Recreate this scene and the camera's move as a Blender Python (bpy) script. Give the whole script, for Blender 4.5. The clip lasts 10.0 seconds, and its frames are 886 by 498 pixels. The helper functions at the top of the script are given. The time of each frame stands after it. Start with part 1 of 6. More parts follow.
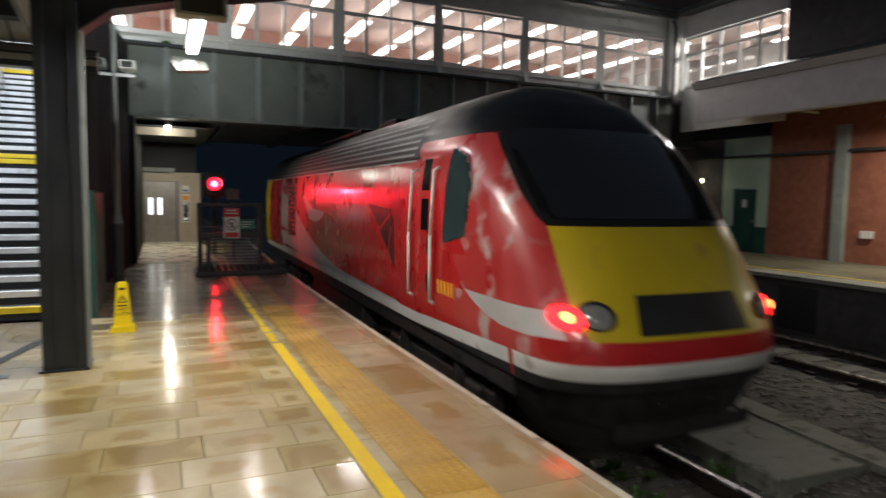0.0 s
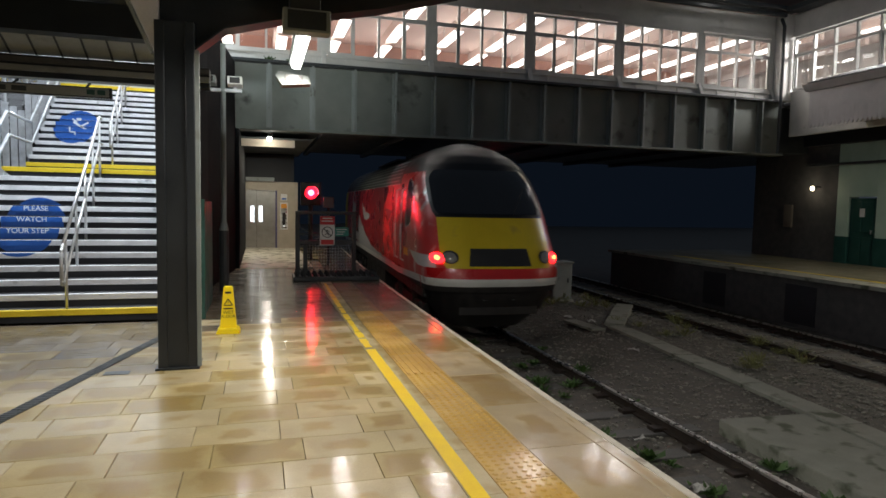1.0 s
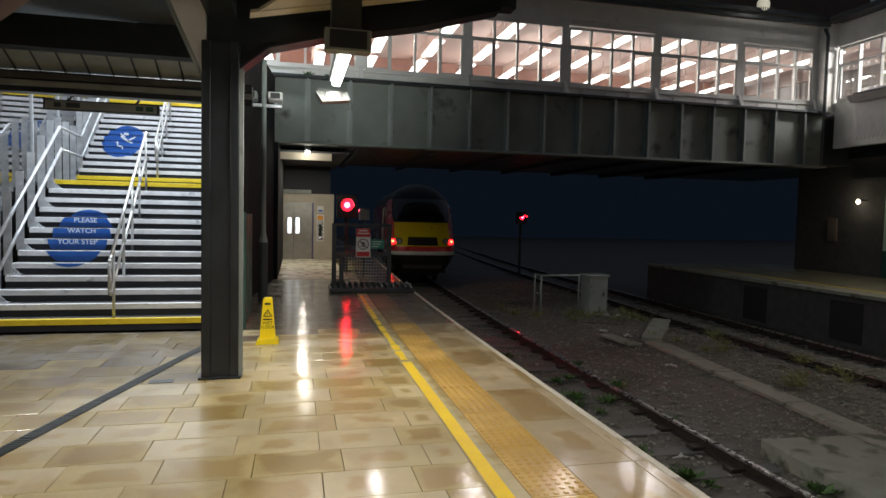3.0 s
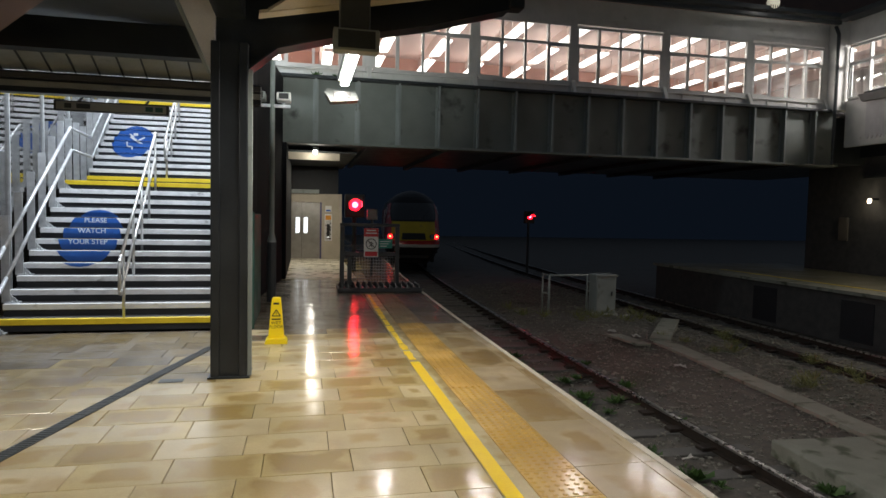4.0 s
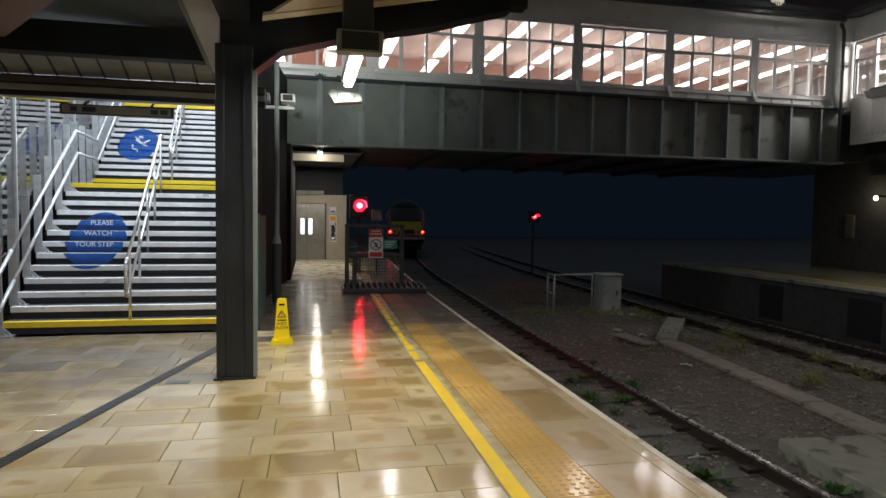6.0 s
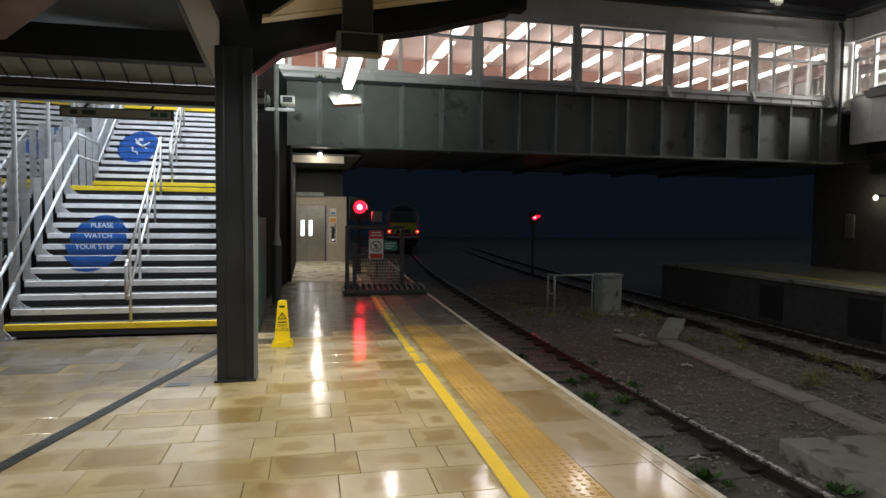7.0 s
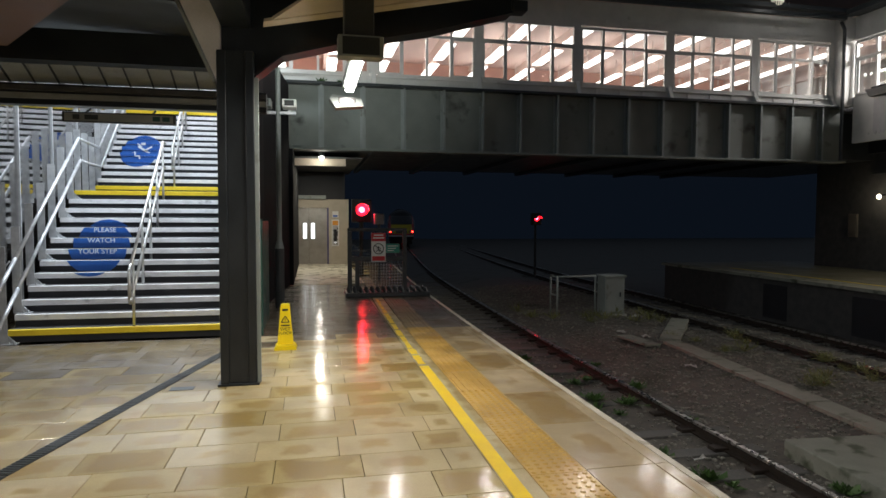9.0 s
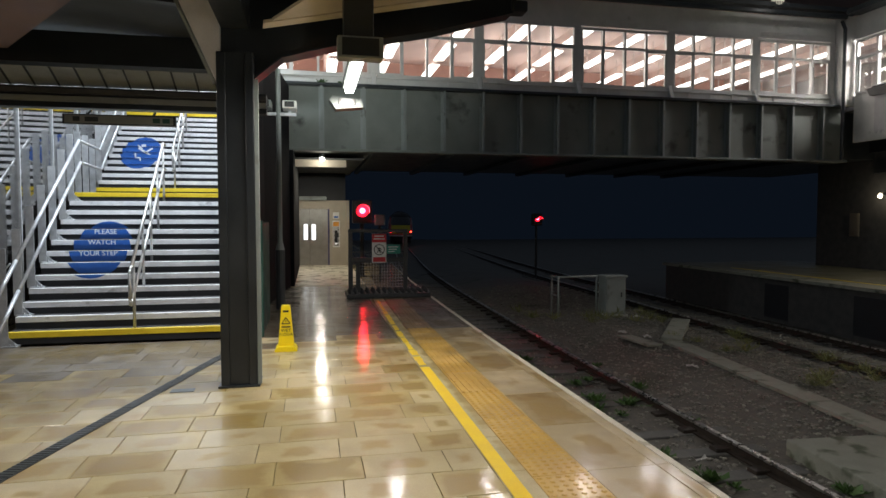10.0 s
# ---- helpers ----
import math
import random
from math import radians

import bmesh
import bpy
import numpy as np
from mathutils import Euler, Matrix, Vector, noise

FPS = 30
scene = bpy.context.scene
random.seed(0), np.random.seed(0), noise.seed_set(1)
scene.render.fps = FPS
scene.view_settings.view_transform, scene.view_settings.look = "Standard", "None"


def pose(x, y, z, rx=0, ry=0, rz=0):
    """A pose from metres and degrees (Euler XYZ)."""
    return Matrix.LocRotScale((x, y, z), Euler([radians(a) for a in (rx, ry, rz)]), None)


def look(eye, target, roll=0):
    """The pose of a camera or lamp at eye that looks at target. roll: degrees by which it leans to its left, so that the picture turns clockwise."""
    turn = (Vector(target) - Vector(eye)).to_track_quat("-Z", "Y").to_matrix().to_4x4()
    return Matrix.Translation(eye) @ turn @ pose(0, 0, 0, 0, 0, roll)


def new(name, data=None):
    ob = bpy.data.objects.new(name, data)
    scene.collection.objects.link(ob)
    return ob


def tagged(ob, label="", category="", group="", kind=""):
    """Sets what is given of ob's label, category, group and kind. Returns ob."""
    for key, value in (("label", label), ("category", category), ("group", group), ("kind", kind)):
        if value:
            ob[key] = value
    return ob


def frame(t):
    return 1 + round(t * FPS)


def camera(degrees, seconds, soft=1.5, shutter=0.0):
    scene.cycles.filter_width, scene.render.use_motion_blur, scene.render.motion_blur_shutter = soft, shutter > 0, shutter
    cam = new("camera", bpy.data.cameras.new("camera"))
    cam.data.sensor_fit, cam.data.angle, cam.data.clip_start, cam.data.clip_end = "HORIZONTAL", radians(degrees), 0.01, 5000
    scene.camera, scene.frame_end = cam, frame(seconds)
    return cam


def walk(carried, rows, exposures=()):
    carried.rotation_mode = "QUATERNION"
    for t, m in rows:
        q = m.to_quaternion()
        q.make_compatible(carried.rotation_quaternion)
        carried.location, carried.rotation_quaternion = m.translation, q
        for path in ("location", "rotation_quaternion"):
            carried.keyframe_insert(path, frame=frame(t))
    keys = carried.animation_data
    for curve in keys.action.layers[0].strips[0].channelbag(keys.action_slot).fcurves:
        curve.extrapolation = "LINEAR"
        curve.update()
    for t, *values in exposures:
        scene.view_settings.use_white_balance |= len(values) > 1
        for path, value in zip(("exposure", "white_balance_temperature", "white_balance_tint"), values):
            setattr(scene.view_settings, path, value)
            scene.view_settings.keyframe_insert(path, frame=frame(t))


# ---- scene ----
cam = camera(70.5, 10.0, soft=1.5, shutter=0.6)
PATH = [
    (0, 0.102, -0.032, 1.631, -4.66, -1.00, -24.14),
    (0.5, 0.092, 0.019, 1.628, -4.56, -0.85, -17.94),
    (1, 0.047, 0.024, 1.639, -4.06, -1.07, -16.22),
    (1.5, 0.031, 0.004, 1.657, -3.59, -1.17, -15.06),
    (2, 0.020, -0.006, 1.666, -3.29, -1.24, -14.28),
    (2.5, 0.010, -0.012, 1.667, -3.11, -1.24, -13.68),
    (4, -0.005, -0.003, 1.670, -3.13, -1.20, -12.50),
    (4.5, -0.005, -0.009, 1.672, -3.16, -1.09, -12.29),
    (5, -0.005, -0.010, 1.672, -3.16, -1.04, -12.16),
    (5.5, -0.004, -0.009, 1.668, -3.14, -0.93, -12.10),
    (7, -0.005, -0.011, 1.674, -3.02, -0.60, -12.08),
    (7.5, -0.004, -0.008, 1.673, -2.94, -0.49, -12.05),
    (8, -0.003, 0.000, 1.671, -2.88, -0.38, -12.01),
    (8.5, -0.005, -0.004, 1.674, -2.85, -0.25, -11.94),
    (9, -0.007, -0.008, 1.678, -2.85, -0.19, -11.89),
    (9.5, -0.006, -0.004, 1.678, -2.83, -0.10, -11.85),
    (10, 0.000, 0.000, 1.680, -2.79, 0.00, -11.81),
]
walk(cam, [(t, pose(x, y, z, 90 + pitch, roll, yaw)) for t, x, y, z, pitch, roll, yaw in PATH])

# ---- light ----
scene.view_settings.exposure = 0.0
world = bpy.data.worlds.new("night")
scene.world = world
world.use_nodes = True
world.node_tree.nodes["Background"].inputs[0].default_value = (0.37, 0.46, 0.6, 1)
world.node_tree.nodes["Background"].inputs[1].default_value = 0.1


def area(name, m, sx, sy, watts, colour):
    data = bpy.data.lights.new(name, "AREA")
    data.shape, data.size, data.size_y, data.energy, data.color = "RECTANGLE", sx, sy, watts, colour
    ob = new(name, data)
    ob.matrix_world = m
    return ob


def bulb(name, p, radius, watts, colour):
    data = bpy.data.lights.new(name, "POINT")
    data.shadow_soft_size, data.energy, data.color = radius, watts, colour
    ob = new(name, data)
    ob.location = p
    return ob


WARM, COOL, RED = (1.0, 0.86, 0.66), (0.86, 0.94, 1.0), (1.0, 0.02, 0.04)
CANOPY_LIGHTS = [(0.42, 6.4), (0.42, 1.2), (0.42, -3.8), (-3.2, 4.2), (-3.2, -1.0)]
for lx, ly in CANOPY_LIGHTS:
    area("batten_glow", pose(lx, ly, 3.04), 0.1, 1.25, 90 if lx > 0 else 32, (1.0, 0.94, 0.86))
for ly, lz in ((10.2, 4.6), (12.6, 5.4), (15.2, 6.6), (17.4, 7.4)):
    area("stair_glow", pose(-2.6, ly, lz), 2.2, 0.25, 150, COOL)
area("lobby_glow", pose(0.25, 20.2, 3.2), 0.1, 1.6, 64, (1.0, 0.92, 0.76))
bulb("bridge_glow", (0.28, 17.3, 3.2), 0.2, 12, (1.0, 0.93, 0.8))
for lx in (-0.5, 2.5, 5.5, 8.5, 11.5, 14.0):
    area("concourse_glow", pose(lx, 20.0, 6.98), 0.16, 5.5, 190, (1.0, 0.92, 0.87))
area("concourse_glow", pose(18.2, 14.2, 7.2), 2.6, 0.3, 650, (1.0, 0.96, 0.94))
area("flood_glow", look((0.42, 7.6, 2.98), (0.6, 12.3, 4.6)), 0.2, 0.1, 25, (0.95, 1.0, 0.95)).data.spread = math.radians(54)
bulb("roof_lamp_glow", (13.1, 14.9, 7.85), 0.1, 7, (1.0, 0.97, 0.93))
area("signal_glow", look((1.42, 17.8, 1.95), (2.9, 15.2, 1.5)), 0.2, 0.2, 23, RED).data.spread = math.radians(70)
for ly in (8.5, 3.0):
    area("far_canopy_glow", pose(15.6, ly, 3.6), 0.12, 1.4, 150, (1.0, 0.92, 0.76))
bulb("wall_lamp_glow", (16.7, 15.9, 2.35), 0.06, 8.0, (1.0, 0.85, 0.6))

# ---- materials ----


def lin(c):
    return (*c, 1.0)


def mat(name, c1, c2, rough=(0.5, 0.7), scale=4.0, fine=60.0, metal=0.0, bump=0.2, stain=None, coat=0.0, spec=0.5):
    """A surface in two tones at two scales, with fine relief and an optional third tone for stains."""
    m = bpy.data.materials.new(name)
    m.use_nodes = True
    nt = m.node_tree
    b = nt.nodes["Principled BSDF"]
    tc = nt.nodes.new("ShaderNodeTexCoord")
    oi = nt.nodes.new("ShaderNodeObjectInfo")
    off = nt.nodes.new("ShaderNodeVectorMath")
    off.operation = "MULTIPLY_ADD"
    nt.links.new(oi.outputs["Random"], off.inputs[0])
    off.inputs[1].default_value = (17.0, 9.0, 23.0)
    nt.links.new(tc.outputs["Object"], off.inputs[2])
    n1 = nt.nodes.new("ShaderNodeTexNoise")
    n1.inputs["Scale"].default_value, n1.inputs["Detail"].default_value = scale, 6
    n2 = nt.nodes.new("ShaderNodeTexNoise")
    n2.inputs["Scale"].default_value, n2.inputs["Detail"].default_value = fine, 3
    for n in (n1, n2):
        nt.links.new(off.outputs[0], n.inputs["Vector"])
    mixv = nt.nodes.new("ShaderNodeMath")
    mixv.operation = "MULTIPLY_ADD"
    nt.links.new(n2.outputs["Fac"], mixv.inputs[0])
    mixv.inputs[1].default_value = 0.45
    nt.links.new(n1.outputs["Fac"], mixv.inputs[2])
    ramp = nt.nodes.new("ShaderNodeValToRGB")
    nt.links.new(mixv.outputs[0], ramp.inputs[0])
    ramp.color_ramp.elements[0].position, ramp.color_ramp.elements[0].color = 0.5, lin(c1)
    ramp.color_ramp.elements[1].position, ramp.color_ramp.elements[1].color = 0.95, lin(c2)
    colour = ramp.outputs[0]
    if stain:
        n3 = nt.nodes.new("ShaderNodeTexNoise")
        n3.inputs["Scale"].default_value, n3.inputs["Detail"].default_value = stain[1], 8
        nt.links.new(off.outputs[0], n3.inputs["Vector"])
        r3 = nt.nodes.new("ShaderNodeValToRGB")
        r3.color_ramp.elements[0].position, r3.color_ramp.elements[1].position = stain[2], stain[2] + 0.12
        nt.links.new(n3.outputs["Fac"], r3.inputs[0])
        mx = nt.nodes.new("ShaderNodeMix")
        mx.data_type = "RGBA"
        nt.links.new(r3.outputs[0], mx.inputs["Factor"])
        nt.links.new(colour, mx.inputs["A"])
        mx.inputs["B"].default_value = lin(stain[0])
        colour = mx.outputs["Result"]
    nt.links.new(colour, b.inputs["Base Color"])
    rr = nt.nodes.new("ShaderNodeMapRange")
    nt.links.new(n1.outputs["Fac"], rr.inputs["Value"])
    rr.inputs["From Min"].default_value, rr.inputs["From Max"].default_value = 0.3, 0.7
    rr.inputs["To Min"].default_value, rr.inputs["To Max"].default_value = rough
    nt.links.new(rr.outputs[0], b.inputs["Roughness"])
    b.inputs["Metallic"].default_value = metal
    b.inputs["Coat Weight"].default_value = coat
    b.inputs["Coat Roughness"].default_value = 0.12
    b.inputs["Specular IOR Level"].default_value = spec
    if bump:
        bp = nt.nodes.new("ShaderNodeBump")
        bp.inputs["Strength"].default_value, bp.inputs["Distance"].default_value = bump, 0.004
        nt.links.new(mixv.outputs[0], bp.inputs["Height"])
        nt.links.new(bp.outputs[0], b.inputs["Normal"])
    return m


def glow(name, colour, strength):
    m = bpy.data.materials.new(name)
    m.use_nodes = True
    b = m.node_tree.nodes["Principled BSDF"]
    b.inputs["Base Color"].default_value = lin(colour)
    b.inputs["Emission Color"].default_value = lin(colour)
    b.inputs["Emission Strength"].default_value = strength
    return m


def glass(name, tint=(0.95, 0.97, 0.97), rough=0.02, ior=1.45, clear=0.85):
    """Thin pane: mostly clear, with a mirror sheen."""
    m = bpy.data.materials.new(name)
    m.use_nodes = True
    nt = m.node_tree
    nt.nodes.remove(nt.nodes["Principled BSDF"])
    tr, gl, mx = nt.nodes.new("ShaderNodeBsdfTransparent"), nt.nodes.new("ShaderNodeBsdfGlossy"), nt.nodes.new("ShaderNodeMixShader")
    tr.inputs[0].default_value = lin(tint)
    gl.inputs["Roughness"].default_value = rough
    mx.inputs[0].default_value = 1 - clear
    nt.links.new(tr.outputs[0], mx.inputs[1])
    nt.links.new(gl.outputs[0], mx.inputs[2])
    nt.links.new(mx.outputs[0], nt.nodes["Material Output"].inputs[0])
    return m


def wet_slab(name, tones, wet=0.5, pool=0.74, vary=1.0, ripple=0.0):
    """Paving that differs stone by stone, with a broken film of water over it."""
    m = mat(name, tones[0], tones[1], rough=(0.3, 0.55), scale=3.0, fine=90.0, bump=0.25, stain=(tones[2], 1.6, 0.58))
    nt = m.node_tree
    b = nt.nodes["Principled BSDF"]
    oi = nt.nodes.new("ShaderNodeObjectInfo")
    hsv = nt.nodes.new("ShaderNodeHueSaturation")
    src = b.inputs["Base Color"].links[0].from_socket
    nt.links.new(src, hsv.inputs["Color"])
    val = nt.nodes.new("ShaderNodeMapRange")
    nt.links.new(oi.outputs["Random"], val.inputs["Value"])
    val.inputs["To Min"].default_value, val.inputs["To Max"].default_value = 1 - 0.18 * vary, 1 + 0.15 * vary
    nt.links.new(val.outputs[0], hsv.inputs["Value"])
    sat = nt.nodes.new("ShaderNodeMath")
    sat.operation = "MULTIPLY_ADD"
    sat.inputs[1].default_value, sat.inputs[2].default_value = -0.4 * vary, 1 + 0.2 * vary
    nt.links.new(oi.outputs["Random"], sat.inputs[0])
    nt.links.new(sat.outputs[0], hsv.inputs["Saturation"])
    nt.links.new(hsv.outputs[0], b.inputs["Base Color"])
    geo = nt.nodes.new("ShaderNodeNewGeometry")
    # water lying in the dished middle of some slabs
    tc = nt.nodes.new("ShaderNodeTexCoord")
    cen = nt.nodes.new("ShaderNodeVectorMath")
    cen.operation = "SUBTRACT"
    cen.inputs[1].default_value = (0.5, 0.5, 0.5)
    nt.links.new(tc.outputs["Generated"], cen.inputs[0])
    ab = nt.nodes.new("ShaderNodeVectorMath")
    ab.operation = "ABSOLUTE"
    nt.links.new(cen.outputs[0], ab.inputs[0])
    sep = nt.nodes.new("ShaderNodeSeparateXYZ")
    nt.links.new(ab.outputs[0], sep.inputs[0])
    mxm = nt.nodes.new("ShaderNodeMath")
    mxm.operation = "SMOOTH_MAX"
    mxm.inputs[2].default_value = 0.12
    nt.links.new(sep.outputs["X"], mxm.inputs[0])
    nt.links.new(sep.outputs["Y"], mxm.inputs[1])
    pn = nt.nodes.new("ShaderNodeTexNoise")
    pn.inputs["Scale"].default_value, pn.inputs["Detail"].default_value = 4.0, 3
    nt.links.new(geo.outputs["Position"], pn.inputs["Vector"])
    wob = nt.nodes.new("ShaderNodeMath")
    wob.operation = "MULTIPLY_ADD"
    wob.inputs[1].default_value = 0.55
    nt.links.new(pn.outputs["Fac"], wob.inputs[0])
    nt.links.new(mxm.outputs[0], wob.inputs[2])
    rnd = nt.nodes.new("ShaderNodeMath")
    rnd.operation = "MULTIPLY_ADD"
    rnd.inputs[1].default_value = 0.34
    nt.links.new(oi.outputs["Random"], rnd.inputs[0])
    nt.links.new(wob.outputs[0], rnd.inputs[2])
    pud = nt.nodes.new("ShaderNodeMapRange")
    pud.inputs["From Min"].default_value, pud.inputs["From Max"].default_value = pool + 0.12, pool
    nt.links.new(rnd.outputs[0], pud.inputs["Value"])
    dk = nt.nodes.new("ShaderNodeMix")
    dk.data_type, dk.blend_type = "RGBA", "MULTIPLY"
    nt.links.new(pud.outputs[0], dk.inputs["Factor"])
    nt.links.new(hsv.outputs[0], dk.inputs["A"])
    dk.inputs["B"].default_value = (0.84, 0.74, 0.48, 1)
    nt.links.new(dk.outputs["Result"], b.inputs["Base Color"])
    film = nt.nodes.new("ShaderNodeTexNoise")
    film.inputs["Scale"].default_value, film.inputs["Detail"].default_value = 1.3, 4
    nt.links.new(geo.outputs["Position"], film.inputs["Vector"])
    r = nt.nodes.new("ShaderNodeValToRGB")
    r.color_ramp.elements[0].position, r.color_ramp.elements[1].position = 0.62 - wet * 0.4, 0.78 - wet * 0.4
    nt.links.new(film.outputs["Fac"], r.inputs[0])
    both = nt.nodes.new("ShaderNodeMath")
    both.operation = "MAXIMUM"
    nt.links.new(r.outputs[0], both.inputs[0])
    nt.links.new(pud.outputs[0], both.inputs[1])
    nt.links.new(both.outputs[0], b.inputs["Coat Weight"])
    b.inputs["Coat Roughness"].default_value = 0.11
    b.inputs["Coat IOR"].default_value = 1.4
    wav = nt.nodes.new("ShaderNodeTexNoise")
    wav.inputs["Scale"].default_value, wav.inputs["Detail"].default_value = 16.0, 3
    across = nt.nodes.new("ShaderNodeVectorMath")
    across.operation = "MULTIPLY"
    across.inputs[1].default_value = (0.25, 1.5, 1.0) if ripple else (1.0, 1.0, 1.0)
    nt.links.new(geo.outputs["Position"], across.inputs[0])
    nt.links.new(across.outputs[0], wav.inputs["Vector"])
    bp = nt.nodes.new("ShaderNodeBump")
    bp.inputs["Strength"].default_value, bp.inputs["Distance"].default_value = (0.4, 0.012) if ripple else (0.1, 0.01)
    nt.links.new(wav.outputs["Fac"], bp.inputs["Height"])
    nt.links.new(bp.outputs[0], b.inputs["Coat Normal"])
    return m


M_SLAB = wet_slab("buff_paving", ((0.35, 0.268, 0.118), (0.46, 0.375, 0.185), (0.33, 0.228, 0.082)), 0.6, 0.63)
M_DAMP = wet_slab("damp_paving", ((0.14, 0.115, 0.085), (0.23, 0.19, 0.14), (0.13, 0.1, 0.065)), 0.95, ripple=1.0)
M_SOAKED = wet_slab("rain_soaked_paving", ((0.11, 0.095, 0.07), (0.19, 0.165, 0.125), (0.09, 0.07, 0.05)), 1.0, ripple=1.0)
M_SOAKED.node_tree.nodes["Principled BSDF"].inputs["Coat Roughness"].default_value = 0.09
M_TACTILE_WET = wet_slab("rain_soaked_tactile", ((0.2, 0.13, 0.05), (0.3, 0.2, 0.08), (0.14, 0.1, 0.05)), 0.9, 0.1)
M_JOINT = mat("dark_joint", (0.24, 0.185, 0.105), (0.32, 0.25, 0.15), rough=(0.25, 0.5), scale=2.0)
M_COPING = wet_slab("coping_stone", ((0.35, 0.265, 0.14), (0.45, 0.355, 0.2), (0.31, 0.21, 0.09)), 0.6, 0.62, 0.6)
M_TACTILE = wet_slab("ochre_tactile", ((0.48, 0.285, 0.05), (0.58, 0.37, 0.085), (0.4, 0.24, 0.05)), 0.55, 0.1, 0.15)
M_YELLOW = mat("yellow_paint", (0.75, 0.5, 0.01), (0.86, 0.62, 0.015), rough=(0.35, 0.5), scale=5.0, stain=((0.55, 0.4, 0.06), 9.0, 0.8))
M_EDGEWHITE = mat("worn_white_edge", (0.5, 0.45, 0.36), (0.7, 0.66, 0.56), rough=(0.25, 0.5), stain=((0.25, 0.21, 0.16), 4.0, 0.62))
M_STEEL_DK = mat("charcoal_painted_steel", (0.022, 0.026, 0.028), (0.04, 0.046, 0.05), rough=(0.35, 0.5), scale=3.0, bump=0.1, stain=((0.05, 0.03, 0.02), 5.0, 0.7))
M_COLUMN = mat("black_column_paint", (0.011, 0.014, 0.017), (0.02, 0.025, 0.03), rough=(0.3, 0.45), scale=3.0, bump=0.1, stain=((0.03, 0.02, 0.014), 5.0, 0.8))
M_STEEL_GR = mat("grey_painted_steel", (0.2, 0.23, 0.22), (0.29, 0.32, 0.31), rough=(0.4, 0.6), scale=2.0, bump=0.1, stain=((0.12, 0.12, 0.1), 2.5, 0.62))
M_GIRDER = mat("sooty_girder_paint", (0.15, 0.17, 0.155), (0.23, 0.25, 0.23), rough=(0.5, 0.7), scale=1.2, bump=0.15, stain=((0.05, 0.05, 0.045), 1.5, 0.6))
M_WHITE = mat("white_gloss_joinery", (0.6, 0.6, 0.57), (0.74, 0.73, 0.7), rough=(0.35, 0.5), scale=2.5, bump=0.08, stain=((0.4, 0.4, 0.36), 3.0, 0.66))
M_SALMON = mat("salmon_wall", (0.66, 0.4, 0.32), (0.74, 0.47, 0.38), rough=(0.6, 0.8), scale=2.0, bump=0.05)
M_CEIL = mat("pale_ceiling", (0.74, 0.6, 0.54), (0.8, 0.66, 0.6), rough=(0.6, 0.8), scale=2.0, bump=0.05)
M_GALV = mat("galvanised_steel", (0.42, 0.44, 0.47), (0.62, 0.64, 0.67), rough=(0.35, 0.55), scale=9.0, metal=0.6, bump=0.1)
M_STAINLESS = mat("brushed_stainless", (0.55, 0.54, 0.52), (0.68, 0.67, 0.65), rough=(0.22, 0.35), scale=8.0, metal=1.0, bump=0.05)
M_NOSING = mat("white_stair_nosing", (0.66, 0.67, 0.7), (0.84, 0.85, 0.88), rough=(0.45, 0.65), scale=6.0, stain=((0.36, 0.36, 0.38), 5.0, 0.64))
M_NOSING_Y = mat("yellow_stair_nosing", (0.72, 0.52, 0.02), (0.85, 0.65, 0.03), rough=(0.45, 0.6), scale=6.0, stain=((0.4, 0.3, 0.05), 6.0, 0.66))
M_HANDRAIL = mat("satin_steel", (0.5, 0.5, 0.5), (0.6, 0.6, 0.6), rough=(0.36, 0.46), scale=8.0, metal=0.85, bump=0.0)
M_RISER = mat("black_riser", (0.008, 0.009, 0.012), (0.02, 0.022, 0.028), rough=(0.5, 0.7), scale=5.0)
M_TREAD = mat("dark_tread", (0.05, 0.05, 0.055), (0.1, 0.1, 0.11), rough=(0.4, 0.6), scale=5.0)
M_BLUE = mat("blue_vinyl", (0.01, 0.09, 0.42), (0.02, 0.13, 0.52), rough=(0.35, 0.5), scale=6.0, bump=0.05)
M_LETTER = mat("pale_lettering", (0.62, 0.7, 0.8), (0.74, 0.8, 0.88), rough=(0.4, 0.5), bump=0.0)
M_PLASTIC_Y = mat("yellow_plastic", (0.8, 0.6, 0.005), (0.88, 0.68, 0.01), rough=(0.3, 0.4), scale=6.0, bump=0.05)
M_INK = mat("black_ink", (0.012, 0.012, 0.012), (0.02, 0.02, 0.02), rough=(0.4, 0.5), bump=0.0)
M_BRICK = mat("red_brick", (0.2, 0.065, 0.04), (0.32, 0.12, 0.075), rough=(0.6, 0.8), scale=6.0, bump=0.3)
M_BROWN = mat("dull_brown", (0.15, 0.085, 0.06), (0.21, 0.125, 0.09), rough=(0.5, 0.7), scale=2.0, bump=0.08)
# near black that puts the shade under the bridge into the colour
M_SHADEBLACK = mat("matt_shade_black", (0.008, 0.009, 0.011), (0.02, 0.021, 0.023), rough=(0.85, 0.95), scale=3.0, bump=0.1, spec=0.1)
M_FARPAVE = mat("olive_damp_paving", (0.1, 0.098, 0.068), (0.17, 0.16, 0.11), rough=(0.35, 0.6), scale=1.2, bump=0.2, stain=((0.06, 0.06, 0.04), 1.0, 0.58))
M_BRICK_DK = mat("sooty_brick", (0.038, 0.04, 0.042), (0.085, 0.082, 0.08), rough=(0.6, 0.85), scale=5.0, bump=0.3)
